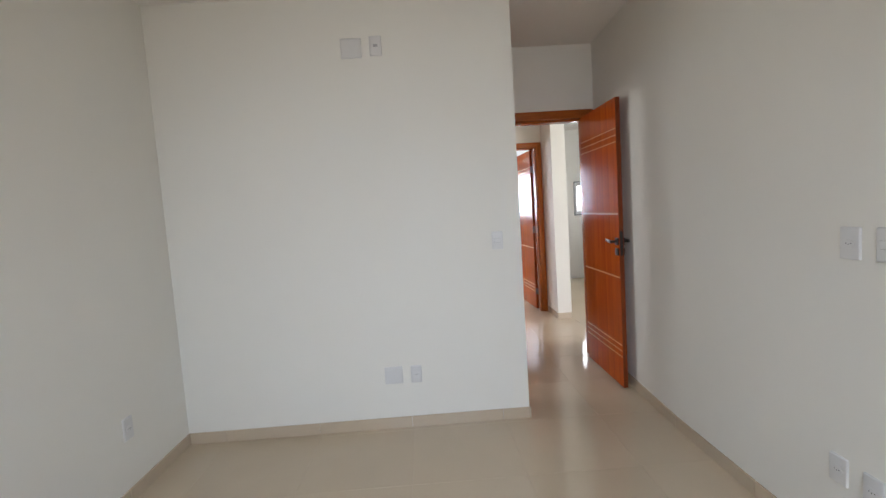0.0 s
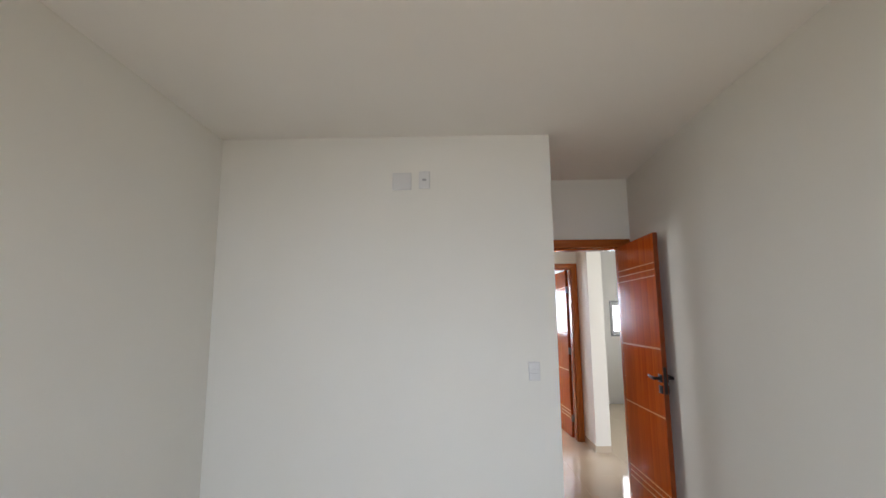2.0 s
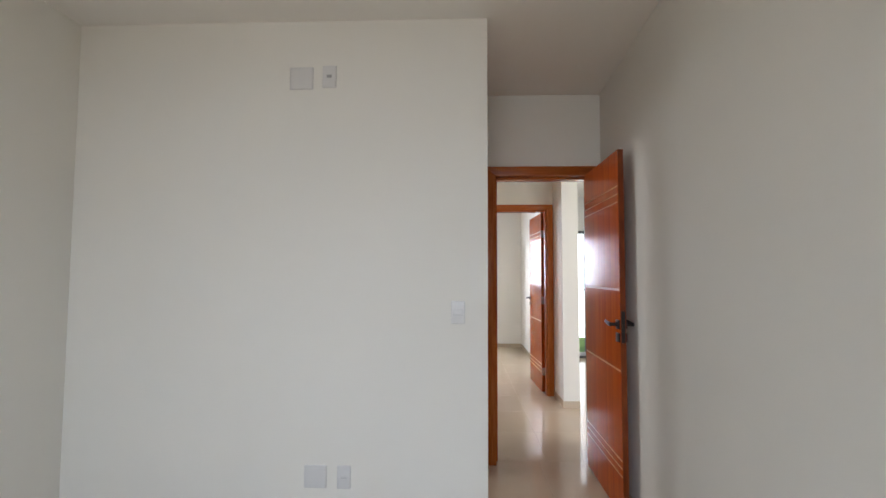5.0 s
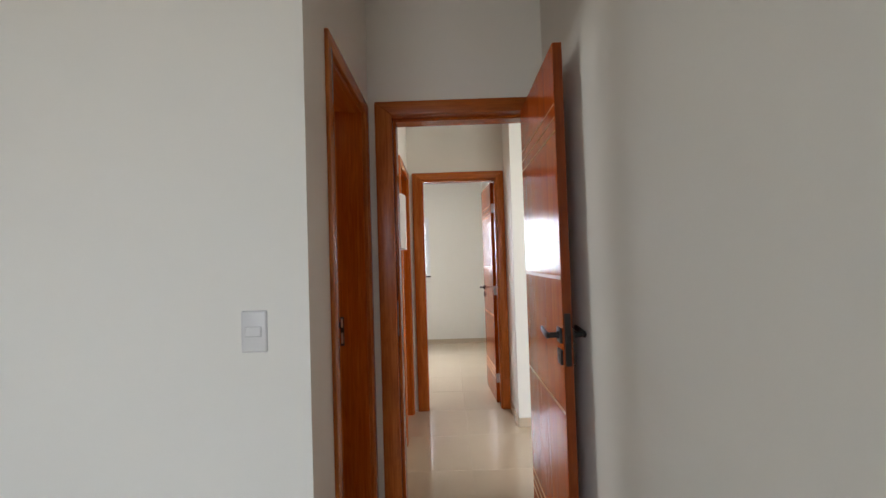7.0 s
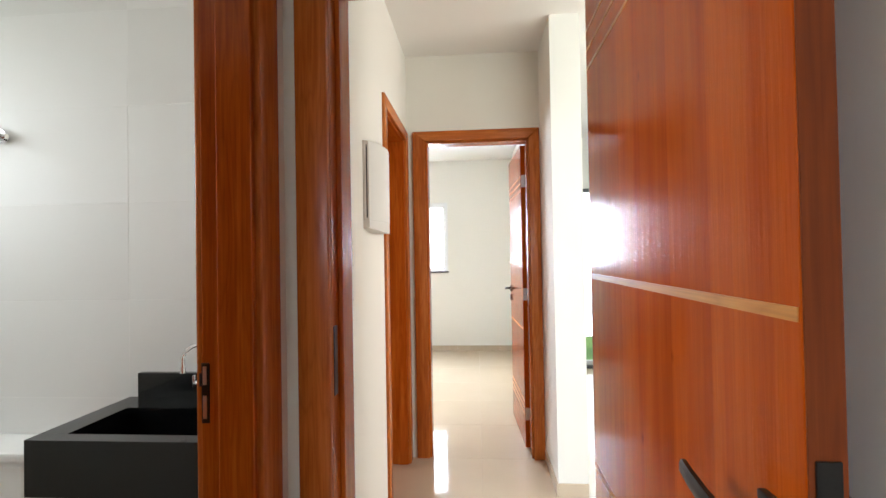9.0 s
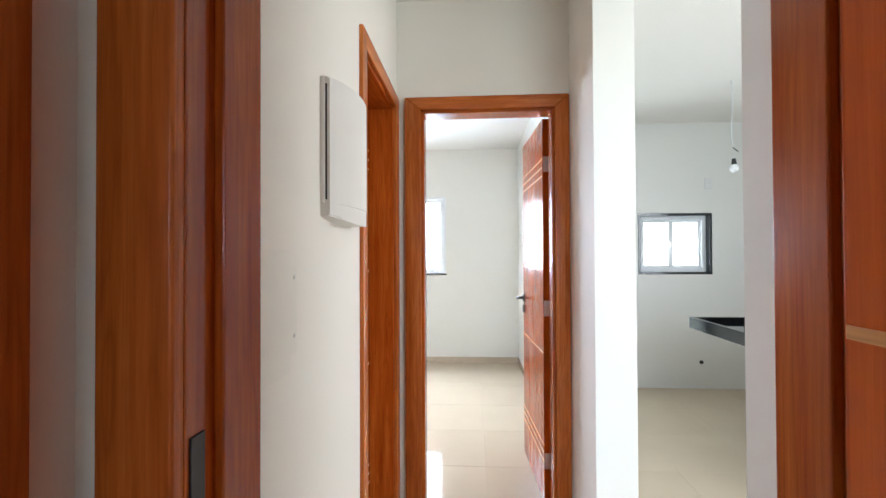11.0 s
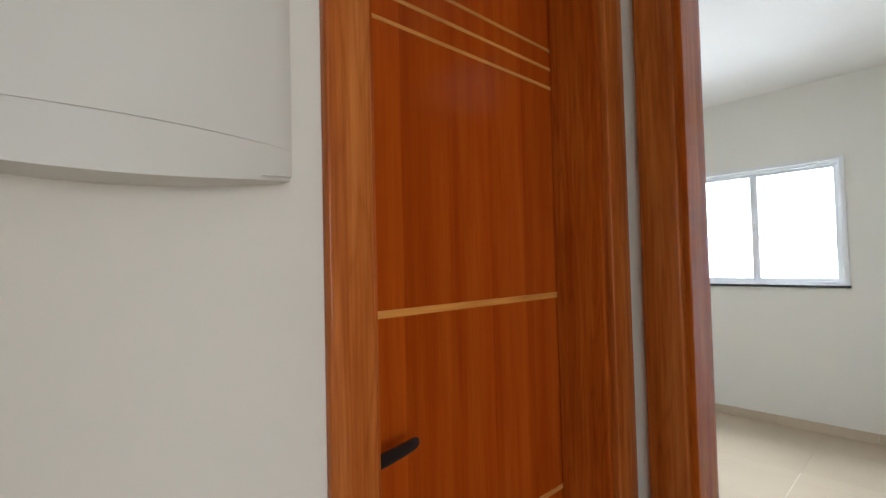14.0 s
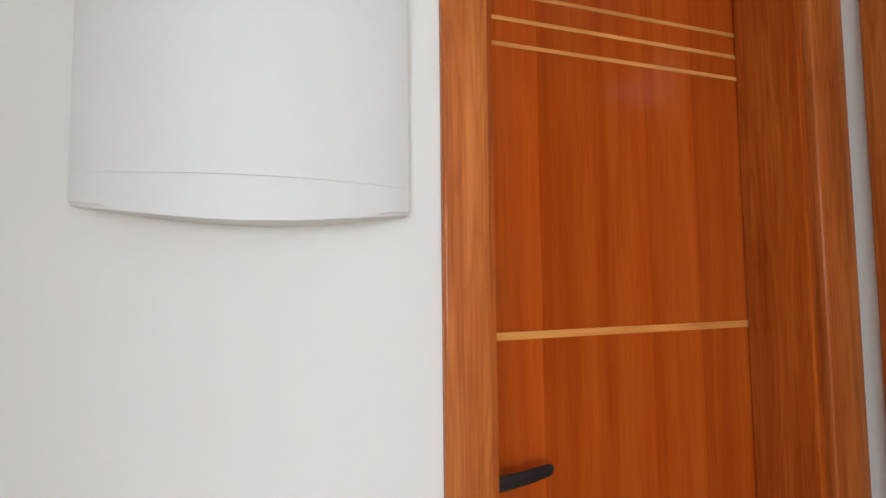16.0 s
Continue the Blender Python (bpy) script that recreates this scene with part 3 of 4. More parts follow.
w1 = thing("window_1", (-0.505, YW2, 1.13), "white aluminium two-pane sliding window with a dark sill", "window", kind="structure")
sliding_window(w1, -1.07, 0.06, 1.131, 2.075, YW2 + 0.06, 0.022, M_ALU)
bm = bmesh.new()
for d in ((-1.10, -1.07, 1.131, 2.10), (0.06, 0.088, 1.131, 2.10), (-1.07, 0.06, 2.075, 2.10)):
    box(bm, d[0], d[1], YW2 - 0.008, YW2 + 0.002, d[2], d[3], 0.002)
part("window_trim", bm, M_ALU, w1)
bx(w1, "window_sill", (-1.11, 0.095, YW2 - 0.025, YW2 + 0.03, 1.106, 1.1275), M_GRAN, 0.003, "thin black granite sill")

w2 = thing("window_2", (2.48, YK, 1.15), "white sliding kitchen window in a black granite surround", "window", kind="structure")
sliding_window(w2, 2.145, 2.824, 1.179, 1.752, YK + 0.10, 0.040, M_ALU)
for d in ((2.12, 2.145, 1.154, 1.777), (2.824, 2.849, 1.154, 1.777)):
    bx(w2, "surround", (d[0], d[1], YK - 0.006, YK + 0.15, d[2], d[3]), M_GRAN, 0.002, "black granite surround")
for z in (1.154, 1.752):
    bx(w2, "surround", (2.145, 2.824, YK - 0.006, YK + 0.15, z, z + 0.025), M_GRAN, 0.002, "black granite surround")

w3 = thing("window_3", (-0.60, YB, 1.1), "wide white aluminium sliding bedroom window", "window", kind="structure")
sliding_window(w3, -1.45, 0.25, 1.1, 2.25, YB - 0.08, 0.035, M_ALU)

d5 = thing("door_5", (1.62, YK, 0), "glazed yard door in dark aluminium, shut", "door", kind="structure")
for d in ((1.20, 1.25, 0, 2.11), (1.935, 1.965, 0, 2.11)):
    bx(d5, "door_post", (d[0], d[1], YK - 0.006, YK + 0.09, d[2], d[3]), M_DARKALU, 0.003)
bx(d5, "head_rail", (1.25, 1.935, YK - 0.006, YK + 0.09, 2.065, 2.11), M_DARKALU, 0.003)
bx(d5, "threshold", (1.25, 1.935, YK - 0.02, YK + 0.12, 0, 0.028), M_DARKALU, 0.003)
bx(d5, "bottom_rail", (1.25, 1.935, YK + 0.02, YK + 0.06, 0.032, 0.085), M_ALU, 0.003)
bx(d5, "middle_rail", (1.25, 1.935, YK + 0.02, YK + 0.06, 1.115, 1.135), M_ALU, 0.003)
for z0, z1 in ((0.085, 1.115), (1.135, 2.065)):
    bm = bmesh.new()
    box(bm, 1.25, 1.935, YK + 0.037, YK + 0.043, z0, z1)
    g = part("pane", bm, M_GLASS, d5)
    g.visible_shadow = False


# ---------------- switches and sockets ----------------
def wall_plate(name, centre, normal, w, h, face, label, category):
    """A 4x2 or 4x4 plate on a wall. face: blank, socket, switch or jack."""
    if centre[2] < 0.6:
        label = label.replace("plate on the", "plate low on the")
    o = thing(name, centre, label, category, {"socket": "power sockets", "switch": "light switches", "cover plate": "cover plates"}[category])
    n = Vector(normal)
    side = Vector((0, 0, 1)).cross(n)
    m = Matrix((( side.x, n.x, 0, centre[0]), (side.y, n.y, 0, centre[1]), (0, 0, 1, centre[2]), (0, 0, 0, 1)))
    bm = bmesh.new()
    vs = [(-w / 2, -h / 2), (w / 2, -h / 2), (w / 2, h / 2), (-w / 2, h / 2)]
    back = [bm.verts.new((x, 0, z)) for x, z in vs]
    front = [bm.verts.new((x * 0.955, 0.008, z * 0.97)) for x, z in vs]
    bm.faces.new(front)
    for i in range(4):
        bm.faces.new((back[i], back[(i + 1) % 4], front[(i + 1) % 4], front[i]))
    bm.faces.new(back[::-1])
    up = [e for e in bm.edges if abs(e.verts[0].co.z - e.verts[1].co.z) < h and (e.verts[0].co.y > 0.004 or e.verts[1].co.y > 0.004)]
    bmesh.ops.bevel(bm, geom=up, offset=0.004, segments=3, affect='EDGES', profile=0.5)
    bmesh.ops.transform(bm, matrix=m, verts=bm.verts)
    part("plate", bm, M_PLATE, o, "", True)
    if face == "socket":
        bm = bmesh.new()
        pts = []
        for k in range(6):
            a = k * math.tau / 6
            pts.append((0.021 * math.cos(a) * 1.05, 0.0145 * math.sin(a)))
        lo = [bm.verts.new((x, 0.007, z)) for x, z in pts]
        hi = [bm.verts.new((x * 0.96, 0.0105, z * 0.96)) for x, z in pts]
        bm.faces.new(hi)
        for i in range(6):
            bm.faces.new((lo[i], lo[(i + 1) % 6], hi[(i + 1) % 6], hi[i]))
        bmesh.ops.transform(bm, matrix=m, verts=bm.verts)
        part("socket_face", bm, M_PLATE, o)
        # pin holes are black dots, their inner shade given as colour
        for x, z in ((-0.0095, 0), (0.0095, 0), (0, -0.003)):
            bm = bmesh.new()
            rod(bm, (x, 0.0100, z), (x, 0.0112, z), 0.0018, seg=10)
            bmesh.ops.transform(bm, matrix=m, verts=bm.verts)
            part("pin_hole", bm, M_SLOT, o)
    elif face == "switch":
        bm = bmesh.new()
        box(bm, -0.021, 0.021, 0.007, 0.0125, -0.0125, 0.0125, 0.002)
        bmesh.ops.transform(bm, matrix=m @ pose(0, 0, 0, 4, 0, 0), verts=bm.verts)
        part("rocker", bm, M_PLATE, o)
        # no recess is cut: a grey plate paints the shade round the rocker
        bm = bmesh.new()
        box(bm, -0.0225, 0.0225, 0.0065, 0.0086, -0.014, 0.014)
        bmesh.ops.transform(bm, matrix=m, verts=bm.verts)
        part("rocker_gap_shade", bm, plain("shadow_gap", (0.45, 0.45, 0.44), 0.5), o)
    elif face == "jack":
        bm = bmesh.new()
        box(bm, -0.013, 0.013, 0.007, 0.0095, -0.008, 0.008, 0.001)
        bmesh.ops.transform(bm, matrix=m, verts=bm.verts)
        part("jack", bm, plain("grey_plastic", (0.35, 0.35, 0.35), 0.5), o)
    return o


SOCK, SW = "white plastic power socket plate on the painted wall", "white plastic single light switch on the painted wall"
Y_IN = (0, -1, 0)
wall_plate("blank_plate", (-0.987, 0, 2.418), Y_IN, 0.127, 0.120, "blank", "white square blank cover plate high on the wall", "cover plate")
wall_plate("wall_jack", (-0.837, 0, 2.426), Y_IN, 0.075, 0.119, "jack", "white plastic jack plate high on the wall", "socket")
wall_plate("blank_plate", (-0.874, 0, 0.353), Y_IN, 0.116, 0.113, "blank", "white square blank cover plate low on the wall", "cover plate")
wall_plate("wall_socket", (-0.728, 0, 0.352), Y_IN, 0.070, 0.115, "socket", SOCK, "socket")
wall_plate("light_switch", (-0.152, 0, 1.185), Y_IN, 0.072, 0.115, "switch", SW, "switch")
wall_plate("wall_socket", (XL, -0.555, 0.378), (1, 0, 0), 0.074, 0.118, "socket", SOCK, "socket")
wall_plate("wall_socket", (XL, -1.475, 1.222), (1, 0, 0), 0.090, 0.122, "socket", SOCK, "socket")
wall_plate("light_switch", (XL, -1.635, 1.222), (1, 0, 0), 0.080, 0.122, "switch", SW, "switch")
wall_plate("wall_socket", (XR + 0.005, -1.412, 1.197), (-1, 0, 0), 0.076, 0.112, "socket", SOCK, "socket")
wall_plate("light_switch", (XR + 0.005, -1.540, 1.199), (-1, 0, 0), 0.076, 0.112, "switch", SW, "switch")
wall_plate("wall_socket", (XR + 0.005, -1.375, 0.375), (-1, 0, 0), 0.074, 0.105, "socket", SOCK, "socket")
wall_plate("wall_socket", (XR + 0.005, -1.505, 0.370), (-1, 0, 0), 0.074, 0.105, "socket", SOCK, "socket")
wall_plate("wall_socket", (2.82, YK, 2.077), Y_IN, 0.075, 0.115, "socket", SOCK, "socket")
wall_plate("wall_socket", (3.68, YK, 1.144), Y_IN, 0.075, 0.115, "socket", SOCK, "socket")

# ---------------- hall wall fittings ----------------
board = thing("distribution_board", (XH, 1.92, 1.468), "white plastic distribution board with a bulging curved cover", "fuse box")
y0, y1, z0, z1 = 1.740, 2.106, 1.466, 1.832
bx(board, "back_box", (XH, XH + 0.013, y0, y1, z0 + 0.0345, z1), M_BOARD, 0.004)


def bulge(k, rise):
    return XH + 0.026 + rise * math.sin(math.pi * k) ** 0.75


def cover(name, za, zb, rise, bow=0.016):
    bm = bmesh.new()
    n = 28
    rows = []
    back = XH + (0.0005 if za < z0 + 0.01 else 0.012)
    for i in range(n + 1):
        k = i / n
        y = y0 + 0.003 + (y1 - y0 - 0.005) * k
        x = bulge(k, rise)
        zl = za - (bow * math.sin(math.pi * k) if za < z0 + 0.01 else 0.0)
        rows.append([bm.verts.new((back, y, zl)), bm.verts.new((x, y, zl)), bm.verts.new((x, y, zb)), bm.verts.new((back, y, zb))])
    for a, b in zip(rows, rows[1:]):
        for j in range(4):
            bm.faces.new((a[j], a[(j + 1) % 4], b[(j + 1) % 4], b[j]))
    bm.faces.new(rows[0])
    bm.faces.new(rows[-1][::-1])
    sharp = [e for e in bm.edges if abs(e.verts[0].co.y - e.verts[1].co.y) > 1e-4 and e.verts[0].co.x > XH + 0.02 and e.verts[1].co.x > XH + 0.02]
    bmesh.ops.bevel(bm, geom=[e for e in sharp if (za < z0 + 0.01) == (e.verts[0].co.z < za + 0.005)], offset=0.004, segments=2, affect='EDGES')
    return part(name, bm, M_BOARD, board, "", True)


cover("lower_cover", z0 + 0.002, z0 + 0.0342, 0.040)
cover("door", z0 + 0.03435, z1 - 0.002, 0.042)
# black strip painted in for the shade inside the board's side slot
bx(board, "side_slot_shade", (XH + 0.0145, XH + 0.019, y0 + 0.0022, y0 + 0.004, z0 + 0.045, z1 - 0.02), M_SLOT, 0)

bp = thing("cover_plate", (XH, 1.42, 1.11), "flat white blank cover plate with two screws", "cover plate")
bm = bmesh.new()
box(bm, XH, XH + 0.005, 1.262, 1.574, 1.118, 1.379)
edges = [e for e in bm.edges if abs(e.verts[0].co.x - e.verts[1].co.x) > 0.001]
bmesh.ops.bevel(bm, geom=edges, offset=0.035, segments=6, affect='EDGES')
part("plate", bm, plain("aged_white_plastic", (0.745, 0.718, 0.635), 0.5, 0, 6, 0.03, 0.02), bp)
for y in (1.276, 1.559):
    for z in (1.192, 1.319):
        bm = bmesh.new()
        rod(bm, (XH + 0.004, y, z), (XH + 0.0068, y, z), 0.0052, 0.0042, 14)
        part("screw", bm, M_STEEL, bp, "small grey screw")

# ---------------- bathroom ----------------
bath = thing("washbasin", (-0.46, YT, 0.68), "black granite wall-hung washbasin with a carved rectangular bowl", "washbasin")
sx0, sx1, sy0, sy1, zt, zb = -0.785, -0.135, 1.10, YT - 0.002, 0.85, 0.69
bx(bath, "front_panel", (sx0, sx1, sy0, sy0 + 0.05, zb, zt), M_GRAN, 0.0015)
bx(bath, "side_panel", (sx0, sx0 + 0.085, sy0 + 0.0495, sy1, zb, zt), M_GRAN)
bx(bath, "side_panel", (sx1 - 0.085, sx1, sy0 + 0.0495, sy1, zb, zt), M_GRAN)
bx(bath, "back_deck", (sx0 + 0.085, sx1 - 0.085, sy1 - 0.12, sy1, zb, zt), M_GRAN)
bx(bath, "bowl_floor", (sx0 + 0.085, sx1 - 0.085, sy0 + 0.0495, sy1 - 0.12, zb, zb + 0.03), M_GRAN)
bx(bath, "backsplash", (sx0 + 0.045, sx1, sy1 - 0.022, sy1, zt, zt + 0.092), M_GRAN, 0.002)
dr = bmesh.new()
rod(dr, (-0.45, 1.27, zb + 0.030), (-0.45, 1.27, zb + 0.036), 0.03, seg=24)
part("drain", dr, M_CHROME, bath, "chrome drain ring", True)
tr = bmesh.new()
tube(tr, [(-0.45, 1.27, zb), (-0.45, 1.27, 0.56), (-0.45, 1.28, 0.51), (-0.45, 1.31, 0.48), (-0.45, 1.36, 0.49), (-0.45, 1.39, 0.53), (-0.45, 1.42, 0.55), (-0.45, YT, 0.55)], 0.022, 14)
part("trap", tr, M_PIPE, bath, "white plastic waste trap", True)


def arch_tap(at, reach, label, height=0.2, handle=None):
    """A chrome arched spout with a cross handle."""
    o = thing("tap", at, label, "tap")
    x, y, z = at
    d = Vector(reach)
    bm = bmesh.new()
    rod(bm, (x, y, z), (x, y, z + 0.012), 0.026, 0.022, 20)
    rod(bm, (x, y, z + 0.012), (x, y, z + 0.085), 0.017, 0.014, 18)
    part("body", bm, M_CHROME, o, "", True)
    bm = bmesh.new()
    r = d.length / 2
    u = d.normalized()
    pts = [Vector((x, y, z + 0.08)), Vector((x, y, z + height - r))]
    for k in range(1, 12):
        a = math.pi * k / 11 * 0.94
        pts.append(Vector((x, y, z + height - r)) + u * r * (1 - math.cos(a)) + Vector((0, 0, r * math.sin(a))))
    pts.append(pts[-1] + Vector((0, 0, -0.03)))
    tube(bm, pts, 0.0078, 14)
    rod(bm, pts[-1], pts[-1] + Vector((0, 0, -0.020)), 0.010, seg=16)
    part("spout", bm, M_CHROME, o, "", True)
    bm = bmesh.new()
    h = Vector((x, y, z + 0.055)) + (Vector(handle) if handle else u * 0.045)
    u = (h - Vector((x, y, z + 0.055))).normalized()
    rod(bm, (x, y, z + 0.055), h, 0.009, seg=12)
    s = u.cross(Vector((0, 0, 1)))
    rod(bm, h - s * 0.026, h + s * 0.026, 0.0055, seg=10)
    rod(bm, h - Vector((0, 0, 0.026)), h + Vector((0, 0, 0.026)), 0.0055, seg=10)
    part("cross_handle", bm, M_CHROME, o, "", True)
    return o


arch_tap((-0.450, 1.450, zt), (-0.050, -0.075, 0), "chrome arched washbasin tap with a cross handle", 0.205, (-0.042, -0.026, 0.016))

wc = thing("toilet", (-1.19, 1.2, 0), "white ceramic close-coupled toilet against the tiled wall", "toilet")
bx(wc, "cistern", (-1.36, -1.02, 1.33, YT - 0.012, 0.38, 0.68), M_CERAMIC, 0.02)
bx(wc, "cistern_lid", (-1.372, -1.008, 1.315, YT - 0.010, 0.6805, 0.714), M_CERAMIC, 0.01)
bm = bmesh.new()
rings = []
for z, a, b, y in ((-0.008, 0.11, 0.20, 1.16), (0.10, 0.105, 0.19, 1.16), (0.25, 0.13, 0.21, 1.13), (0.34, 0.18, 0.25, 1.10), (0.385, 0.185, 0.26, 1.10)):
    rings.append([bm.verts.new((-1.19 + a * math.cos(k * math.tau / 24), y + b * math.sin(k * math.tau / 24), z)) for k in range(24)])
for a, b in zip(rings, rings[1:]):
    for k in range(24):
        bm.faces.new((a[k], a[(k + 1) % 24], b[(k + 1) % 24], b[k]))
bm.faces.new(rings[0][::-1])
bm.faces.new(rings[-1])
part("bowl", bm, M_CERAMIC, wc, "", True)

bar = thing("towel_bar", (-1.5, YT, 1.83), "chrome towel bar on the tiled wall", "towel bar")
for x in (-1.29, -1.75):
    bm = bmesh.new()
    rod(bm, (x, YT - 0.008, 1.83), (x, YT - 0.018, 1.83), 0.030, 0.026, 24)
    rod(bm, (x, YT - 0.016, 1.83), (x, YT - 0.068, 1.83), 0.011, seg=16)
    part("bracket", bm, M_CHROME, bar, "", True)
bm = bmesh.new()
rod(bm, (-1.77, YT - 0.064, 1.83), (-1.27, YT - 0.064, 1.83), 0.010, seg=16)
part("rail", bm, M_CHROME, bar, "", True)

# ---------------- kitchen ----------------
half = solid("half_wall", [(2.07, XK, 3.16, 3.252, 0, 0.90), (2.07, XK, 3.252, 3.37, 0, 0.818)], M_WALL, "white painted half wall carrying the granite bar", "half wall")
bar_top = thing("bar_counter", (2.9, 3.2, 0.90), "polished black granite bar top on the half wall", "counter")
bx(bar_top, "slab", (2.105, XK - 0.002, 3.14, 3.54, 0.9015, 0.972), M_GRAN, 0.004)
sink = thing("sink_counter", (2.6, 3.6, 0.82), "black granite sink counter with a sunken bowl", "counter")
bm = bmesh.new()
for d in ((2.02, 2.068, 3.168, 3.254), (2.02, 2.045, 3.254, 4.07), (2.045, 2.60, 4.045, 4.07), (2.045, 2.60, 3.254, 3.62), (2.60, XK - 0.002, 3.254, 4.07)):
    box(bm, *d, 0.82, 0.8995)
box(bm, 2.045, 2.60, 3.62, 4.045, 0.82, 0.84)
part("slab", bm, M_GRAN, sink)
kt = thing("tap", (2.62, 3.47, 0.972), "chrome leaning arched kitchen tap on the granite counter", "tap")
bm = bmesh.new()
tube(bm, [(2.62 - u, 3.47, 0.972 + h) for u, h in ((0, 0), (0.016, 0.042), (0.034, 0.086), (0.050, 0.118), (0.066, 0.139), (0.084, 0.151), (0.102, 0.152), (0.117, 0.142), (0.126, 0.124), (0.131, 0.106))], 0.0095, 14)
part("spout", bm, M_CHROME, kt, "", True)
bm = bmesh.new()
rod(bm, (2.489, 3.47, 1.079), (2.486, 3.47, 1.054), 0.012, seg=16)
part("nozzle", bm, M_CHROME, kt, "", True)
bm = bmesh.new()
rod(bm, (2.62, 3.47, 0.972), (2.62, 3.47, 0.980), 0.022, 0.018, 20)
part("base_flange", bm, M_CHROME, kt, "", True)

lamp = thing("pendant_bulb", (2.460, 4.273, 2.015), "bare milky bulb hanging from a kinked white cable", "lamp")
bm = bmesh.new()
tube(bm, [(2.415, 4.208, H2), (2.430, 4.223, 2.645), (2.445, 4.253, 2.505), (2.438, 4.253, 2.365), (2.445, 4.263, 2.245), (2.470, 4.278, 2.195), (2.463, 4.273, 2.100)], 0.0032, 8)
part("cable", bm, M_WIRE, lamp, "", True)
bm = bmesh.new()
rod(bm, (2.455, 4.268, 2.190), (2.500, 4.278, 2.160), 0.004, seg=8)
part("loose_wire", bm, M_SOCKET, lamp, "short dark wire end")
bm = bmesh.new()
rod(bm, (2.465, 4.273, 2.058), (2.462, 4.273, 2.104), 0.020, 0.014, 18)
part("lamp_holder", bm, M_SOCKET, lamp, "black lamp holder", True)
bm = bmesh.new()
prof = [(0.014, 2.066), (0.018, 2.059), (0.027, 2.047), (0.032, 2.033), (0.032, 2.021), (0.026, 2.007), (0.014, 1.998), (0.003, 1.995)]
rings = [[bm.verts.new((2.465 + r * math.cos(k * math.tau / 20), 4.273 + r * math.sin(k * math.tau / 20), z)) for k in range(20)] for r, z in prof]
for a, b in zip(rings, rings[1:]):
    for k in range(20):
        bm.faces.new((a[k], a[(k + 1) % 20], b[(k + 1) % 20], b[k]))
bm.faces.new(rings[0])
bm.faces.new(rings[-1][::-1])
part("bulb", bm, M_BULB, lamp, "milky white bulb, unlit", True)
bm = bmesh.new()
rod(bm, (2.73, YK - 0.012, 0.267), (2.73, YK + 0.01, 0.267), 0.018, seg=14)
tagged(new("pipe_stub", mesh_of("pipe_stub", bm, M_SLOT)), "dark capped water pipe stub in the wall", "pipe")


# ---------------- tiled surfaces, piece by piece ----------------
TILE_MESH = {}


def chamfered(w, d, h, c):
    """A tile lying flat, its upper edges chamfered, centred on its top face."""
    bm = bmesh.new()
    lo = [bm.verts.new((sx * w / 2, sy * d / 2, -h)) for sx, sy in ((-1, -1), (1, -1), (1, 1), (-1, 1))]
    mi = [bm.verts.new((sx * w / 2, sy * d / 2, -c)) for sx, sy in ((-1, -1), (1, -1), (1, 1), (-1, 1))]
    hi = [bm.verts.new((sx * (w / 2 - c), sy * (d / 2 - c), 0)) for sx, sy in ((-1, -1), (1, -1), (1, 1), (-1, 1))]
    bm.faces.new(hi)
    for a, b in ((lo, mi), (mi, hi)):
        for i in range(4):
            bm.faces.new((a[i], a[(i + 1) % 4], b[(i + 1) % 4], b[i]))
    return bm


def tile_mesh(w, d, material, h=0.008, c=0.0009):
    key = (round(w, 3), round(d, 3), material.name)
    if key not in TILE_MESH:
        TILE_MESH[key] = mesh_of("tile", chamfered(w, d, h, c), material)
    return TILE_MESH[key]


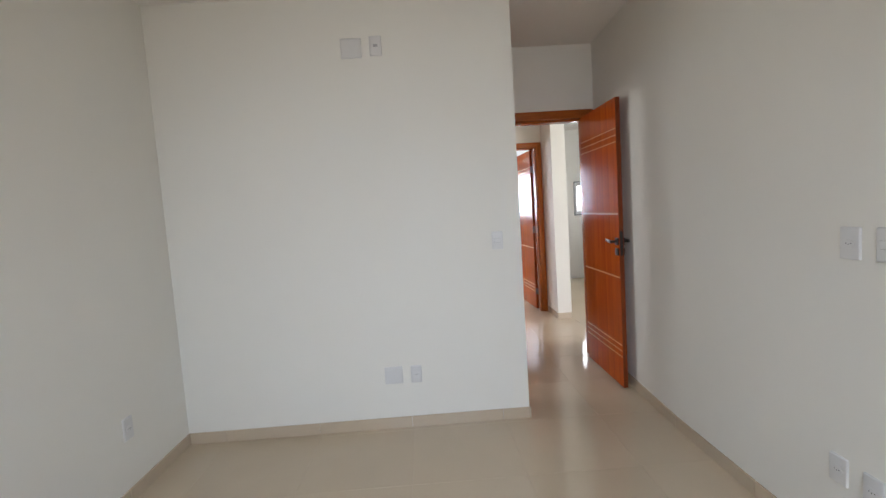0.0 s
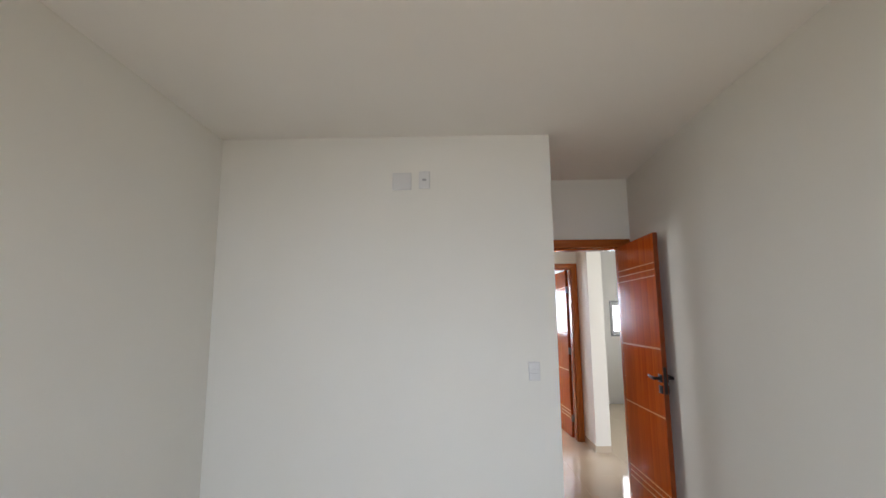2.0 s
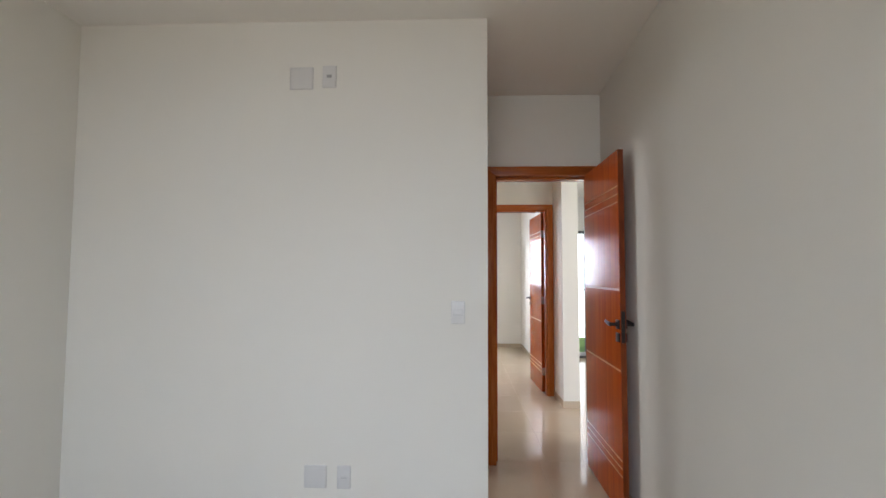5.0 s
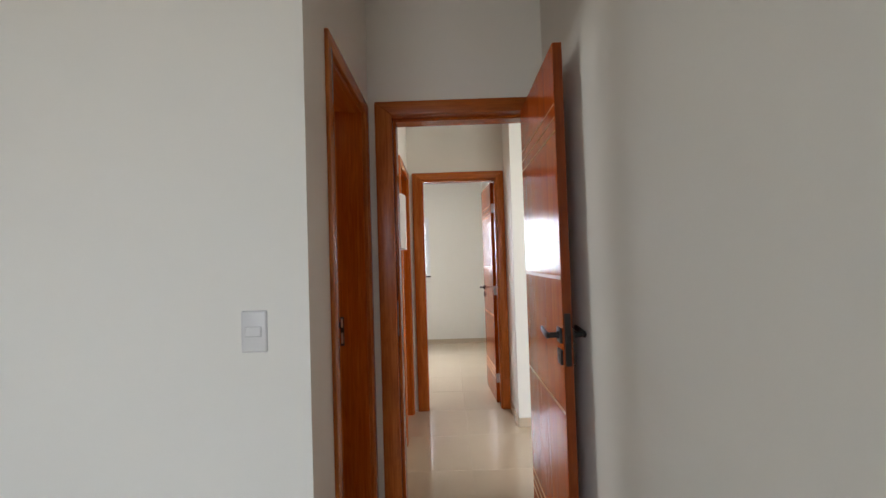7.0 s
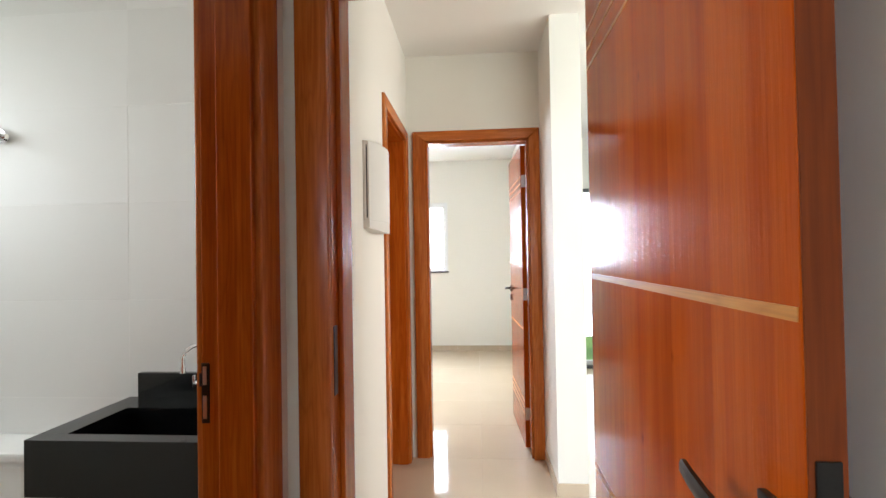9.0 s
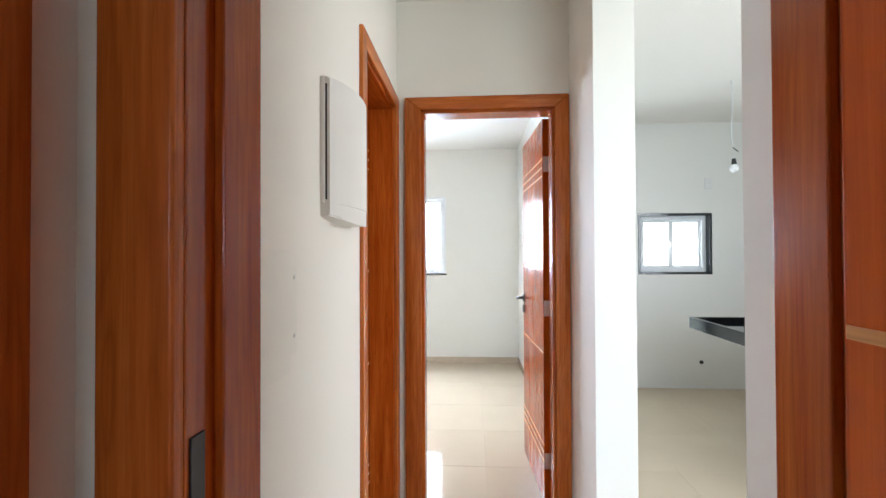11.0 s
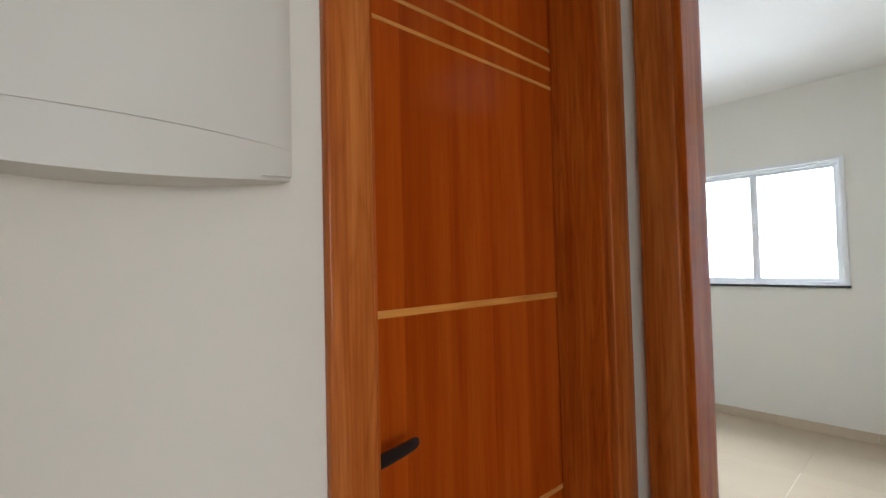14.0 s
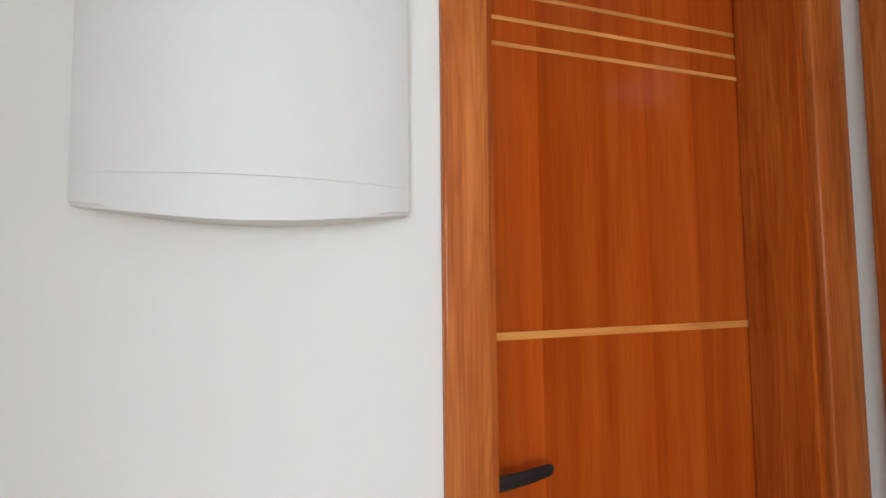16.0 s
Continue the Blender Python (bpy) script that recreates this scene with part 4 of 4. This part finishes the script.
def floor_tiles(name, label, x0, x1, y0, y1, ox, oy, size=0.6, gap=0.0011):
    slab = solid(name, [(x0, x1, y0, y1, -0.10, -0.0016)], M_GROUT, label, "floor")
    i0, i1 = math.floor((x0 - ox) / size), math.ceil((x1 - ox) / size)
    j0, j1 = math.floor((y0 - oy) / size), math.ceil((y1 - oy) / size)
    for i in range(i0, i1):
        for j in range(j0, j1):
            a, b = max(x0, ox + i * size), min(x1, ox + (i + 1) * size)
            c, d = max(y0, oy + j * size), min(y1, oy + (j + 1) * size)
            if b - a < 0.02 or d - c < 0.02:
                continue
            ob = new("tile", tile_mesh(b - a - gap, d - c - gap, M_FLOOR))
            ob.parent = slab
            ob.location = ((a + b) / 2, (c + d) / 2, 0)


FL = "glossy beige polished porcelain floor tiles"
floor_tiles("floor_1", FL + " in the bedroom", XL - 0.1, 0.95, YB - 0.1, 1.13, 0.44, 0.55)
floor_tiles("floor_2", FL + " in the hall and living room", -0.10, XK + 0.1, 1.13, YK + 0.1, 0.505, 0.55)
floor_tiles("floor_3", FL + " towards the front of the living room", 0.95, XK + 0.1, -0.72, 1.13, 0.505, 0.55)
floor_tiles("floor_4", FL + " in the second bedroom", -2.3, XR2 + 0.14, YK + 0.1, YW2 + 0.1, 0.505, 0.55)
floor_tiles("floor_5", FL + " beside the hall", -2.3, -0.10, YT + 0.05, YK + 0.1, 0.505, 0.55)
solid("floor_6", [(-2.3, -0.10, 0.1, YT + 0.05, -0.10, -0.012)], M_FLOOR, "beige tiled bathroom floor", "floor")

wt = new("wall_tiling", mesh_of("wall_tiling", chamfered(2.07, 2.68, 0.006, 0.0005), M_TGROUT))
tagged(wt, "white glazed bathroom wall tiling with thin joints", "wall tiles", "", "structure")
WT = pose(-1.165, YT - 0.0029, 1.345, 90, 0, 0)
wt.matrix_world = WT
tx0, tw, th = -0.786, 0.60, 0.36
for i in range(-3, 2):
    for j in range(0, 9):
        a, b = max(-2.2, tx0 + i * tw), min(-0.13, tx0 + (i + 1) * tw)
        c, d = max(0.0, 1.206 - 4 * th + j * th), min(2.69, 1.206 - 3 * th + j * th)
        if b - a < 0.02 or d - c < 0.02:
            continue
        ob = new("tile", tile_mesh(b - a - 0.0022, d - c - 0.0022, M_TILE, 0.006))
        ob.parent = wt
        ob.matrix_parent_inverse = WT.inverted()
        ob.matrix_basis = pose((a + b) / 2, YT - 0.0035 + 0.0004 * math.sin(i * 3.1 + j * 1.7), (c + d) / 2, 90, 0, 0)
